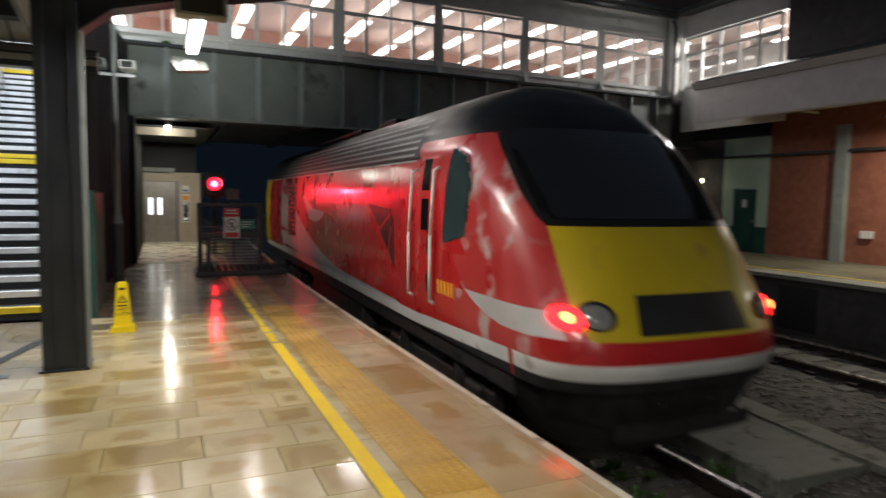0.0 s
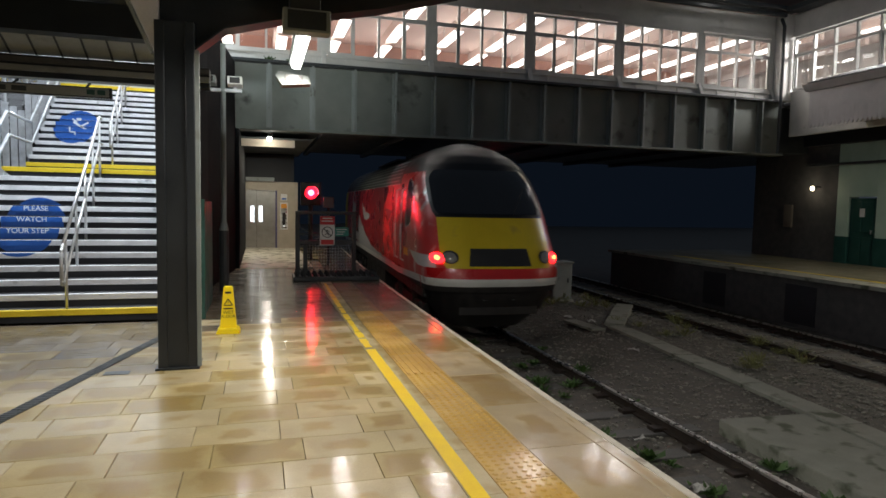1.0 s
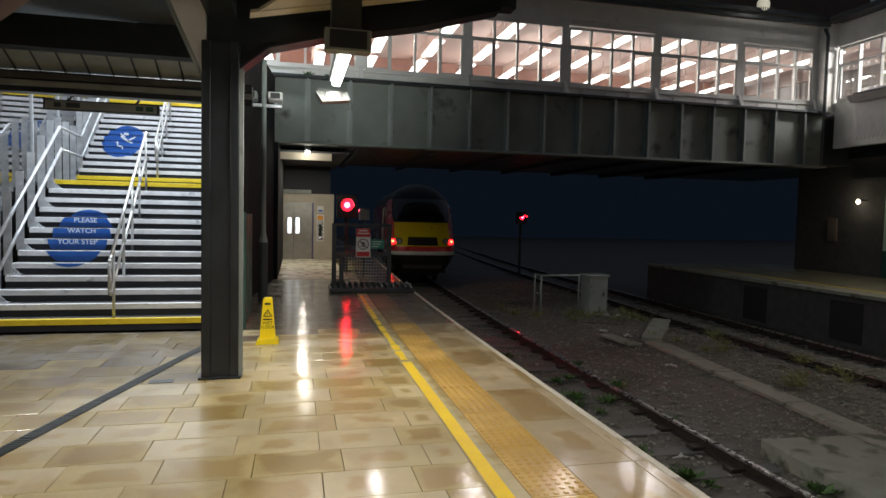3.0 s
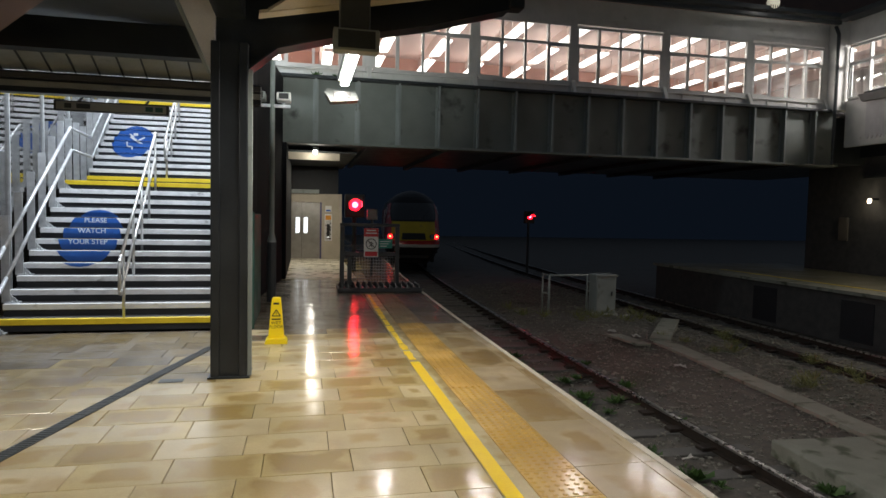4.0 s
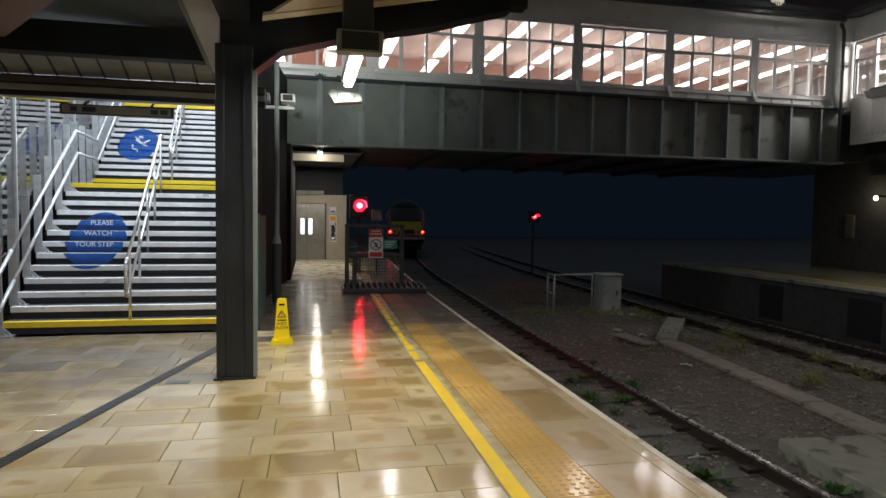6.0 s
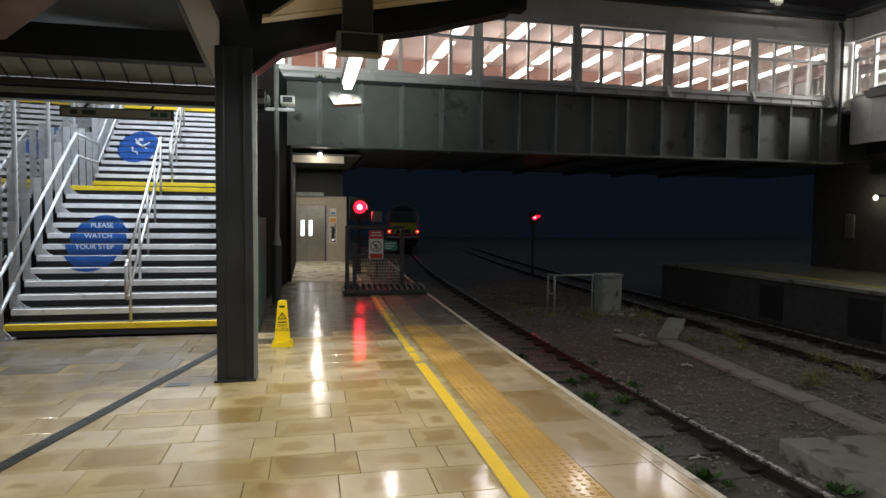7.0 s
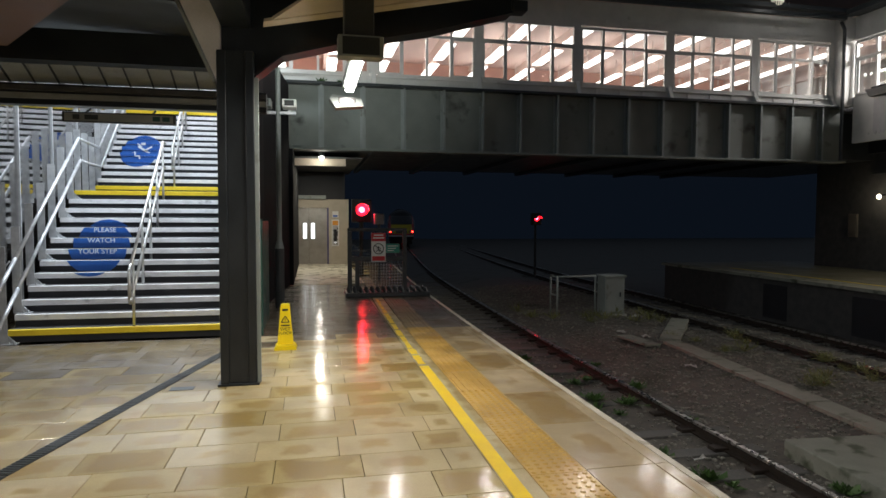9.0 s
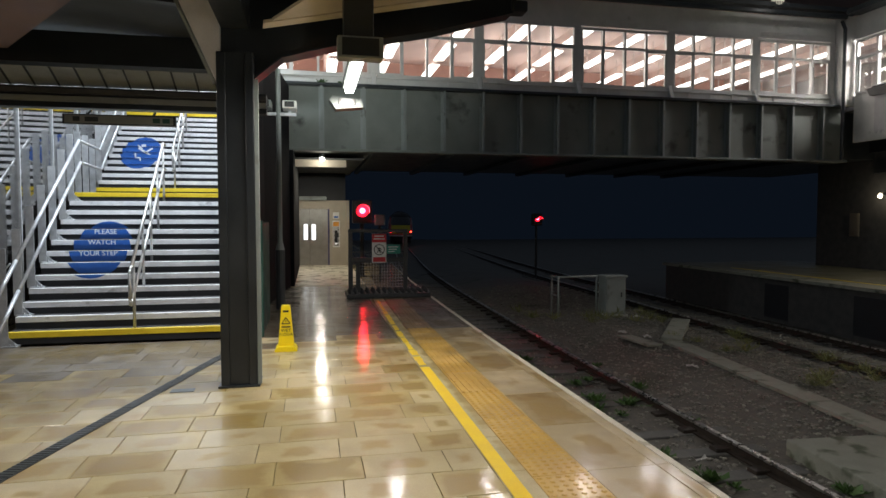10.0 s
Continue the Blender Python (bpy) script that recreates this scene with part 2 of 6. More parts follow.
M_MINT = mat("mint_green_wall", (0.36, 0.5, 0.42), (0.45, 0.58, 0.5), rough=(0.4, 0.6), scale=2.0, bump=0.08)
M_GREEN_DK = mat("dark_green_paint", (0.01, 0.055, 0.045), (0.02, 0.085, 0.07), rough=(0.3, 0.5), scale=3.0, bump=0.08)
M_CREAM = mat("cream_floor", (0.62, 0.56, 0.42), (0.74, 0.68, 0.54), rough=(0.2, 0.4), scale=3.0, bump=0.05)
M_LIFT = mat("lift_steel", (0.36, 0.34, 0.3), (0.46, 0.44, 0.4), rough=(0.28, 0.4), scale=5.0, metal=0.7, bump=0.05)
M_LIFTWALL = mat("beige_lift_wall", (0.42, 0.37, 0.29), (0.5, 0.45, 0.36), rough=(0.4, 0.6), scale=3.0, bump=0.05)
M_BALLAST = mat("dirty_ballast", (0.045, 0.041, 0.035), (0.15, 0.135, 0.115), rough=(0.5, 0.9), scale=9.0, fine=40.0, bump=0.8, stain=((0.03, 0.045, 0.02), 0.9, 0.6))
M_STONE = mat("ballast_stone", (0.08, 0.08, 0.07), (0.33, 0.32, 0.27), rough=(0.45, 0.8), scale=7.0, bump=0.4)
M_CONCRETE = mat("weathered_concrete", (0.3, 0.3, 0.28), (0.43, 0.425, 0.4), rough=(0.5, 0.75), scale=4.0, bump=0.35, stain=((0.09, 0.095, 0.07), 3.0, 0.58))
M_SLEEPER = mat("dark_sleeper", (0.06, 0.06, 0.056), (0.16, 0.155, 0.145), rough=(0.5, 0.8), scale=6.0, bump=0.4)
M_RAIL = mat("rusty_rail", (0.018, 0.014, 0.011), (0.045, 0.032, 0.024), rough=(0.5, 0.7), scale=10.0, metal=0.2)
M_TROUGH = mat("mossy_concrete", (0.19, 0.2, 0.165), (0.29, 0.295, 0.25), rough=(0.55, 0.8), scale=4.0, bump=0.35, stain=((0.07, 0.08, 0.05), 3.0, 0.56))
M_RAILTOP = mat("polished_rail_head", (0.55, 0.54, 0.52), (0.7, 0.69, 0.67), rough=(0.22, 0.36), scale=10.0, metal=1.0, bump=0.02)
M_LEAF = mat("weed_leaf", (0.035, 0.08, 0.018), (0.075, 0.15, 0.035), rough=(0.4, 0.6), scale=12.0)
M_GRASS = mat("dry_grass", (0.12, 0.13, 0.04), (0.24, 0.25, 0.08), rough=(0.5, 0.7), scale=8.0)
M_LITTER = mat("pale_litter", (0.3, 0.3, 0.28), (0.5, 0.5, 0.47), rough=(0.4, 0.6), scale=8.0)
M_RED = mat("red_train_paint", (0.4, 0.012, 0.014), (0.5, 0.018, 0.018), rough=(0.22, 0.36), scale=1.5, bump=0.03, coat=0.35, stain=((0.36, 0.1, 0.1), 2.2, 0.72))
M_RED_WORN = mat("scuffed_red_paint", (0.4, 0.02, 0.022), (0.5, 0.05, 0.05), rough=(0.25, 0.45), scale=2.0, bump=0.04, coat=0.25, stain=((0.5, 0.36, 0.35), 2.6, 0.55))
M_SILVER = mat("silver_livery", (0.42, 0.43, 0.44), (0.56, 0.57, 0.58), rough=(0.28, 0.42), scale=2.0, bump=0.03, coat=0.2, stain=((0.4, 0.2, 0.18), 2.6, 0.66))
M_TRAINWHITE = mat("grimy_white_band", (0.6, 0.6, 0.56), (0.75, 0.75, 0.71), rough=(0.3, 0.5), scale=2.0, stain=((0.3, 0.26, 0.22), 3.0, 0.64))
M_TRAINYEL = mat("warning_yellow_panel", (0.5, 0.38, 0.006), (0.6, 0.46, 0.01), rough=(0.3, 0.45), scale=2.0, bump=0.03, coat=0.2, stain=((0.36, 0.27, 0.04), 2.0, 0.62))
M_ROOFBLK = mat("black_train_roof", (0.004, 0.005, 0.006), (0.008, 0.009, 0.011), rough=(0.34, 0.5), scale=2.0, coat=0.0, spec=0.3)
M_SCREEN = mat("dark_windscreen", (0.004, 0.005, 0.006), (0.007, 0.008, 0.01), rough=(0.05, 0.09), scale=2.0, bump=0.0, coat=0.6)
M_SIDEGLASS = mat("side_window_glass", (0.02, 0.04, 0.045), (0.04, 0.07, 0.075), rough=(0.05, 0.1), scale=3.0, bump=0.0, coat=0.5)
M_UNDER = mat("oily_underframe", (0.008, 0.008, 0.008), (0.03, 0.027, 0.024), rough=(0.45, 0.7), scale=6.0)
M_LENS = mat("grey_headlight_lens", (0.16, 0.16, 0.16), (0.26, 0.26, 0.25), rough=(0.1, 0.2), scale=12.0, coat=0.6)
M_ORANGE = mat("orange_number_paint", (0.75, 0.3, 0.02), (0.8, 0.36, 0.03), rough=(0.4, 0.5), bump=0.0)
M_SIGNRED = mat("sign_red", (0.5, 0.015, 0.02), (0.56, 0.02, 0.03), rough=(0.35, 0.5), bump=0.0)
M_SIGNWHITE = mat("sign_white", (0.72, 0.72, 0.7), (0.8, 0.8, 0.78), rough=(0.35, 0.5), bump=0.0)
M_SIGNGREEN = mat("sign_green", (0.02, 0.22, 0.17), (0.03, 0.27, 0.21), rough=(0.35, 0.5), bump=0.0)
M_PURPLE = mat("purple_jamb", (0.08, 0.07, 0.17), (0.11, 0.1, 0.22), rough=(0.35, 0.5), bump=0.0)
M_AMBER = mat("amber_label", (0.75, 0.3, 0.03), (0.8, 0.36, 0.05), rough=(0.4, 0.5), bump=0.0)
M_SOFFIT = mat("cream_soffit_board", (0.42, 0.36, 0.26), (0.52, 0.45, 0.34), rough=(0.5, 0.7), scale=2.0, bump=0.08)
M_ROOFDARK = mat("dark_roof_sheet", (0.035, 0.04, 0.042), (0.06, 0.066, 0.068), rough=(0.5, 0.7), scale=2.0)
M_PANEL = mat("grey_rooflight_sheet", (0.2, 0.21, 0.2), (0.3, 0.31, 0.3), rough=(0.3, 0.5), scale=2.5, stain=((0.1, 0.1, 0.09), 2.0, 0.62))
M_FARWALL = mat("dim_render", (0.1, 0.085, 0.07), (0.17, 0.15, 0.12), rough=(0.6, 0.8), scale=2.0)
M_VALANCE = mat("grey_valance_board", (0.5, 0.49, 0.49), (0.62, 0.6, 0.6), rough=(0.45, 0.65), scale=3.0, bump=0.1)
M_CREAMPAINT = mat("cream_paint", (0.6, 0.53, 0.36), (0.7, 0.62, 0.44), rough=(0.4, 0.6), scale=3.0)
M_GLASS = glass("clear_glass", clear=0.9)
M_GLASSWALL = glass("reflecting_glass_wall", tint=(0.7, 0.68, 0.66), clear=0.5)
M_TUBE = glow("white_tube", (1.0, 0.97, 0.92), 24.0)
M_TUBE2 = glow("concourse_tube", (1.0, 0.94, 0.9), 4.2)
M_LAMPW = glow("warm_lamp", (1.0, 0.85, 0.6), 7.0)
M_REDGLOW = glow("red_signal_glow", (1.0, 0.014, 0.026), 80.0)
# emission for the painted halo round a signal lens
M_REDHALO = glow("red_halo_glow", (1.0, 0.01, 0.03), 4.0)
M_TAIL = glow("red_tail_lamp", (1.0, 0.01, 0.014), 6.0)
M_TAILHOT = glow("hot_lamp_core", (1.0, 0.22, 0.06), 7.0)
M_LIFTPANE = glow("lit_lift_window", (0.9, 0.95, 1.0), 1.6)
M_DOME = glow("pale_lamp_dome", (0.8, 0.75, 0.6), 0.4)
# faint blue emission imitates haze in the dark distance
M_NIGHTHAZE = glow("night_haze_glow", (0.34, 0.56, 1.0), 0.0092)
M_NIGHTHAZE.node_tree.nodes["Principled BSDF"].inputs["Base Color"].default_value = (0.0, 0.0, 0.0, 1)
M_NIGHTHAZE.node_tree.nodes["Principled BSDF"].inputs["Specular IOR Level"].default_value = 0.0

# ---- mesh helpers ----


def box(bm, x0, x1, y0, y1, z0, z1, bevel=0.0):
    r = bmesh.ops.create_cube(bm, size=1.0, matrix=Matrix.Translation(((x0 + x1) / 2, (y0 + y1) / 2, (z0 + z1) / 2)) @ Matrix.Diagonal((abs(x1 - x0), abs(y1 - y0), abs(z1 - z0), 1)))
    if bevel:
        edges = list({e for v in r["verts"] for e in v.link_edges})
        bmesh.ops.bevel(bm, geom=edges, offset=bevel, segments=2, affect="EDGES", profile=0.5)
    return bm


def rod(bm, p0, p1, r, r2=None, seg=12):
    p0, p1 = Vector(p0), Vector(p1)
    d = p1 - p0
    m = Matrix.Translation((p0 + p1) / 2) @ d.to_track_quat("Z", "Y").to_matrix().to_4x4()
    bmesh.ops.create_cone(bm, cap_ends=True, segments=seg, radius1=r, radius2=r if r2 is None else r2, depth=d.length, matrix=m)
    return bm


def prism(bm, pts, axis, a0, a1):
    """Extrudes a flat outline along an axis. pts are pairs on the other two axes, in order."""
    def place(p, a):
        return {"x": (a, p[0], p[1]), "y": (p[0], a, p[1]), "z": (p[0], p[1], a)}[axis]
    lo = [bm.verts.new(place(p, a0)) for p in pts]
    hi = [bm.verts.new(place(p, a1)) for p in pts]
    n = len(pts)
    bm.faces.new(lo[::-1])
    bm.faces.new(hi)
    for i in range(n):
        bm.faces.new((lo[i], lo[(i + 1) % n], hi[(i + 1) % n], hi[i]))
    bmesh.ops.recalc_face_normals(bm, faces=bm.faces[:])
    return bm


def sweep(bm, pts, r, seg=10):
    for a, b in zip(pts, pts[1:]):
        rod(bm, a, b, r, seg=seg)
    for p in pts[1:-1]:
        bmesh.ops.create_uvsphere(bm, u_segments=seg, v_segments=6, radius=r, matrix=Matrix.Translation(p))
    return bm


def part(name, bm, material, parent=None, label="", smooth=False):
    me = bpy.data.meshes.new(name)
    bm.to_mesh(me)
    bm.free()
    for m in material if isinstance(material, (list, tuple)) else [material]:
        me.materials.append(m)
    if smooth:
        for p in me.polygons:
            p.use_smooth = len(p.vertices) < 5
    ob = new(name, me)
    ob.parent = parent
    if label:
        ob["label"] = label
    return ob


def thing(name, label, category, group="", kind="", at=(0, 0, 0)):
    ob = new(name)
    ob.empty_display_size = 0.1
    ob.location = at
    return tagged(ob, label, category, group, kind)


def B():
    return bmesh.new()


def piece(name, mesh, parent, loc, rz=0.0):
    ob = new(name, mesh)
    ob.parent = parent
    ob.location = loc
    ob.rotation_euler[2] = rz
    return ob


def mesh_of(bm, material):
    me = bpy.data.meshes.new("piece")
    bm.to_mesh(me)
    bm.free()
    me.materials.append(material)
    return me


def lettering(text, size, m, material, parent, name="lettering", label="", bold=0.0):
    cu = bpy.data.curves.new(name, "FONT")
    cu.body, cu.size, cu.align_x, cu.align_y, cu.extrude, cu.offset = text, size, "CENTER", "CENTER", 0.001, bold
    tmp = new("tmp", cu)
    me = bpy.data.meshes.new_from_object(tmp.evaluated_get(bpy.context.evaluated_depsgraph_get()))
    bpy.data.objects.remove(tmp)
    me.materials.clear()
    me.materials.append(material)
    ob = new(name, me)
    ob.parent = parent
    ob.matrix_basis = m
    if label:
        ob["label"] = label
    return ob


def bend(y):
    """Sideways drift of the track, which curves gently beyond the bridge."""
    if y > 40.0:
        return 1.964 + 0.117 * (y - 40.0)
    return 0.00175 * max(0.0, y - 6.5) ** 2


def drop(y):
    """The line falls slightly beyond the bridge."""
    return -0.01 * max(0.0, y - 20.0)


EDGE, TRACK, RAILZ = 2.45, 4.29, -1.05

# ---- ground, tracks and platforms ----
bm = B()
NX, NY = 70, 90
xs = [-400, -120, -40, -12] + [2.3 + 10.4 * i / (NX - 1) for i in range(NX)] + [20, 40, 120, 400]
ys = [-400, -60, -20] + [-4 + 44 * (i / (NY - 1)) ** 1.4 for i in range(NY)] + [60, 90, 140, 400]
grid = []
for yy in ys:
    row = []
    for xx in xs:
        h = -1.22 + drop(min(yy, 64)) + 0.05 * noise.noise((xx * 0.9, yy * 0.9, 0)) + 0.035 * noise.noise((xx * 4, yy * 4, 3))
        xt = xx - bend(min(yy, 64))
        if 5.6 < xt < 9.6:
            h += 0.17 * math.sin((xt - 5.6) / 4.0 * math.pi)
        row.append(bm.verts.new((xx, yy, h)))
    grid.append(row)
for j in range(len(ys) - 1):
    for i in range(len(xs) - 1):
        bm.faces.new((grid[j][i], grid[j][i + 1], grid[j + 1][i + 1], grid[j + 1][i]))
ground = tagged(part("ground", bm, M_BALLAST, smooth=True), "dark dirty ballast ground between the platforms", "ground", kind="structure")


def strip(bm, x0, x1, z0, z1, y0, y1, n, curve=True):
    """A bar of rectangular section that follows the track's curve."""
    rows = []
    for i in range(n + 1):
        y = y0 + (y1 - y0) * i / n
        d = bend(y) if curve else 0
        e = drop(y) if curve else 0
        rows.append([bm.verts.new((x + d, y, z + e)) for x, z in ((x0, z0), (x1, z0), (x1, z1), (x0, z1))])
    for a, b in zip(rows, rows[1:]):
        for k in range(4):
            bm.faces.new((a[k], a[(k + 1) % 4], b[(k + 1) % 4], b[k]))
    bm.faces.new(rows[0][::-1])
    bm.faces.new(rows[-1])
    bmesh.ops.recalc_face_normals(bm, faces=bm.faces[:])
    return bm


def railway(label, centre, y0, y1):
    tr = thing("railway_track", label, "track", group="tracks")
    for s in (-0.75, 0.75):
        r = strip(B(), centre + s - 0.035, centre + s + 0.035, RAILZ - 0.03, RAILZ, y0, y1, 50)
        head = part("rail_head", r, M_RAILTOP, tr, "polished steel running surface")
        r = strip(B(), centre + s - 0.01, centre + s + 0.01, RAILZ - 0.13, RAILZ - 0.03, y0, y1, 50)
        strip(r, centre + s - 0.07, centre + s + 0.07, RAILZ - 0.15, RAILZ - 0.13, y0, y1, 50)
        part("rail_web", r, M_RAIL, tr, "rusty rail foot and web")
    sl = mesh_of(box(B(), -1.25, 1.25, -0.125, 0.125, -0.14, 0.0, 0.015), M_SLEEPER)
    ch = mesh_of(box(B(), -0.1, 0.1, -0.08, 0.08, 0, 0.05, 0.01), M_RAIL)
    y = y0
    while y < min(y1, 34):
        sp = piece("sleeper", sl, tr, (centre + bend(y), y, RAILZ - 0.15 + drop(y)), -2 * 0.00175 * max(0, y - 6.5))
        for s in (-0.75, 0.75):
            piece("rail_chair", ch, sp, (s - 0.1, 0, 0))
            piece("rail_chair", ch, sp, (s + 0.1, 0, 0))
        y += 0.7
    return tr


railway("wet running track with polished rails beside the platform", TRACK, -3, 90)
railway("dim running track beside the far platform", 10.85, -3, 90)

# near platform
bm = B()
box(bm, -9, EDGE - 0.62, -7, 60, -1.2, -0.05)
plat = tagged(part("platform", bm, M_JOINT), "wet stone-paved station platform with dark joints", "platform", kind="structure")
bm = B()
for i in range(34):
    y = -3 + i * 1.2
    strip(bm, EDGE - 0.63, EDGE - 0.06, -1.2, -0.06, y, y + 1.2, 2)
tagged(part("platform_wall", bm, M_BRICK_DK), "sooty brick wall under the platform edge", "wall", kind="structure")

# far platform
bm = B()
strip(bm, 12.6, 18.0, -1.2, 0.0, -8, 20.6, 20, False)
far_platform = tagged(part("far_platform", bm, M_BRICK_DK), "dim far platform with a dark brick face", "platform", kind="structure")
bm = B()
strip(bm, 12.45, 13.1, 0.0, 0.085, -8, 20.6, 20, False)
part("coping", bm, M_TROUGH, far_platform, "pale concrete coping")
bm = B()
strip(bm, 13.104, 18.0, 0.0, 0.081, -8, 20.55, 20, False)
part("paving", bm, M_FARPAVE, far_platform, "damp dark paving")

part("painted_line", strip(B(), 13.3, 13.4, 0.079, 0.085, -8, 18, 12, False), M_NOSING_Y, far_platform, "yellow safety line")
# thin black plates on the face stand for the shade of recesses
for k in range(4):
    part("refuge_recess", box(B(), 12.585, 12.604, 14.6 - 3.0 * k, 15.5 - 3.0 * k, -1.1, -0.15), M_RISER, far_platform, "flat black plate standing for a shaded recess")

# lift lobby floor beyond the bridge
tagged(part("lobby_floor", box(B(), -6, 1.33, 16.0, 30, -0.05, 0.006), M_CREAM), "cream wet floor of the lift lobby", "floor", kind="structure")

# ---- footbridge ----
BY = 16.19
bridge = thing("footbridge", "plate-girder footbridge with a lit glazed white concourse above", "bridge", kind="structure")
part("girder_web", box(B(), -1.6, 15.7, BY, BY + 0.03, 3.42, 4.98), M_GIRDER, bridge, "grey riveted web plate")
part("bottom_flange", box(B(), -1.6, 15.7, BY - 0.2, BY + 0.2, 3.36, 3.42, 0.01), M_GIRDER, bridge)
part("top_flange", box(B(), -1.6, 15.7, BY - 0.22, BY + 0.2, 4.98, 5.05, 0.01), M_STEEL_DK, bridge)
rib = mesh_of(prism(B(), [(0, -0.78), (-0.17, -0.78), (-0.17, 0.78), (0, 0.78)], "x", -0.012, 0.012), M_GIRDER)
# angles in a lighter grey than the girder, painting in lit edges
ribang = mesh_of(box(box(B(), -0.07, 0.07, -0.016, 0, -0.78, 0.78), -0.03, 0.03, -0.18, -0.17, -0.78, 0.78), M_STEEL_GR)
x = -0.78
while x < 15.6:
    piece("stiffener", rib, bridge, (x, BY, 4.2))
    piece("stiffener_angle", ribang, bridge, (x, BY - 0.002, 4.2))
    x += 1.0436
part("deck", box(B(), -1.6, 19.9, BY + 0.21, BY + 8.2, 3.5, 4.89), M_STEEL_DK, bridge, "dark bridge deck underside")
for i in range(7):
    part("cross_girder", box(B(), 1.6 + 2.16 * i, 1.75 + 2.16 * i, BY + 0.2, BY + 8.2, 3.38, 3.5), M_STEEL_DK, bridge)

# concourse shell
cw = thing("concourse", "salmon-walled lit concourse on the footbridge", "building", kind="structure")
part("concourse_floor", box(B(), -1.6, 21, BY + 0.05, BY + 8.2, 4.9, 5.02), M_TREAD, cw)
part("back_wall", box(B(), -1.6, 21, BY + 8.0, BY + 8.2, 5.02, 7.62), M_SALMON, cw, "salmon painted wall")
part("end_wall", box(B(), -1.8, -1.6, BY, BY + 8.2, 5.02, 7.6), M_SALMON, cw)
part("end_wall", box(B(), 21, 21.2, 10, BY + 8.2, 5.02, 7.6), M_SALMON, cw)
part("ceiling_board", box(B(), -1.6, 21, BY - 0.05, BY + 8.2, 7.62, 7.7), M_CEIL, cw, "pale pink ceiling")
part("roof", prism(B(), [(BY - 0.35, 7.72), (BY + 8.4, 7.72), (BY + 8.4, 7.9), (BY + 4.0, 8.9), (BY - 0.35, 7.84)], "x", -1.8, 21.3), M_ROOFDARK, cw, "dark pitched roof")
part("parapet", box(B(), 5.0, 21.3, BY + 3.9, BY + 4.2, 8.7, 13.0), M_BROWN, cw, "dark brick wall above the concourse roof")
part("gutter", box(B(), -5, 15.35, BY - 0.45, BY - 0.34, 7.48, 7.6, 0.02), M_STEEL_DK, cw)
for i in range(12):
    part("roof_truss", box(B(), -1.4 + 1.88 * i, -1.24 + 1.88 * i, BY + 0.3, BY + 8.0, 7.2, 7.62), M_CEIL, cw)
for i in range(9):
    part("wall_panel", box(B(), -1.3 + 2.4 * i, 0.3 + 2.4 * i, BY + 7.94, BY + 8.0, 5.4, 6.6, 0.02), M_WHITE if i % 3 == 1 else M_SALMON, cw)
for j, yy in enumerate((16.5, 19.1, 21.7)):
    for i in range(11):
        lf = thing("ceiling_light", "bright white tube light on the concourse ceiling", "light", group="concourse lights")
        lx = -1.0 + 1.75 * i
        part("tube", box(B(), lx - 0.17, lx + 0.17, yy, yy + 1.95, 7.0, 7.05, 0.02), M_TUBE2, lf, "glowing white tube")
        part("casing", box(B(), lx - 0.04, lx + 0.04, yy - 0.02, yy + 1.97, 7.051, 7.1), M_CEIL, lf)
        for dy in (0.3, 1.6):
            part("hanger", box(B(), lx - 0.01, lx + 0.01, yy + dy, yy + dy + 0.02, 7.1, 7.625), M_WHITE, lf)


def bay(name, x0, x1, vents, n=4):
    """One window bay with n panes above n, in the plane of y = 0."""
    w = thing(name, "white timber concourse window with eight clear panes", "window", group="concourse windows", kind="structure")
    z0, z1, zt = 5.33, 6.9, 6.38
    if vents:
        z1 = 6.86
    step = (x1 - x0) / n
    fr = B()
    box(fr, x0, x1, -0.05, 0.05, z0 - 0.04, z0 + 0.03)
    box(fr, x0, x1, -0.045, 0.045, z1 - 0.03, z1 + 0.03)
    box(fr, x0, x1, -0.04, 0.04, zt - 0.035, zt + 0.025)
    part("window_frame", fr, M_WHITE, w)
    for i in range(n + 1):
        xx = x0 + step * i
        part("mullion", box(B(), xx - 0.028, xx + 0.028, -0.055, 0.05, z0 + 0.031, z1 - 0.031), M_WHITE, w)
    for i in range(n):
        for a, b in ((z0 + 0.032, zt - 0.037), (zt + 0.027, z1 - 0.032)):
            part("pane", box(B(), x0 + step * i + 0.03, x0 + step * (i + 1) - 0.03, -0.004, 0.004, a, b), M_GLASS, w).visible_shadow = False
    for i in (0, n - 1):
        sash = B()
        a, b = x0 + step * i + 0.03, x0 + step * (i + 1) - 0.03
        for c in ((a, a + 0.035, z0 + 0.035, zt - 0.04), (b - 0.035, b, z0 + 0.035, zt - 0.04), (a + 0.035, b - 0.035, zt - 0.08, zt - 0.04), (a + 0.035, b - 0.035, z0 + 0.035, z0 + 0.07)):
            box(sash, c[0], c[1], -0.04, -0.006, c[2], c[3])
        part("sash", sash, M_WHITE, w)
    if vents:
        for i in range(n):
            v = B()
            for k in range(3):
                box(v, x0 + step * i + 0.05, x0 + step * (i + 1) - 0.05, -0.07, -0.056, z1 + 0.13 + 0.045 * k, z1 + 0.155 + 0.045 * k)
            part("vent", v, M_WHITE, w)
    return w


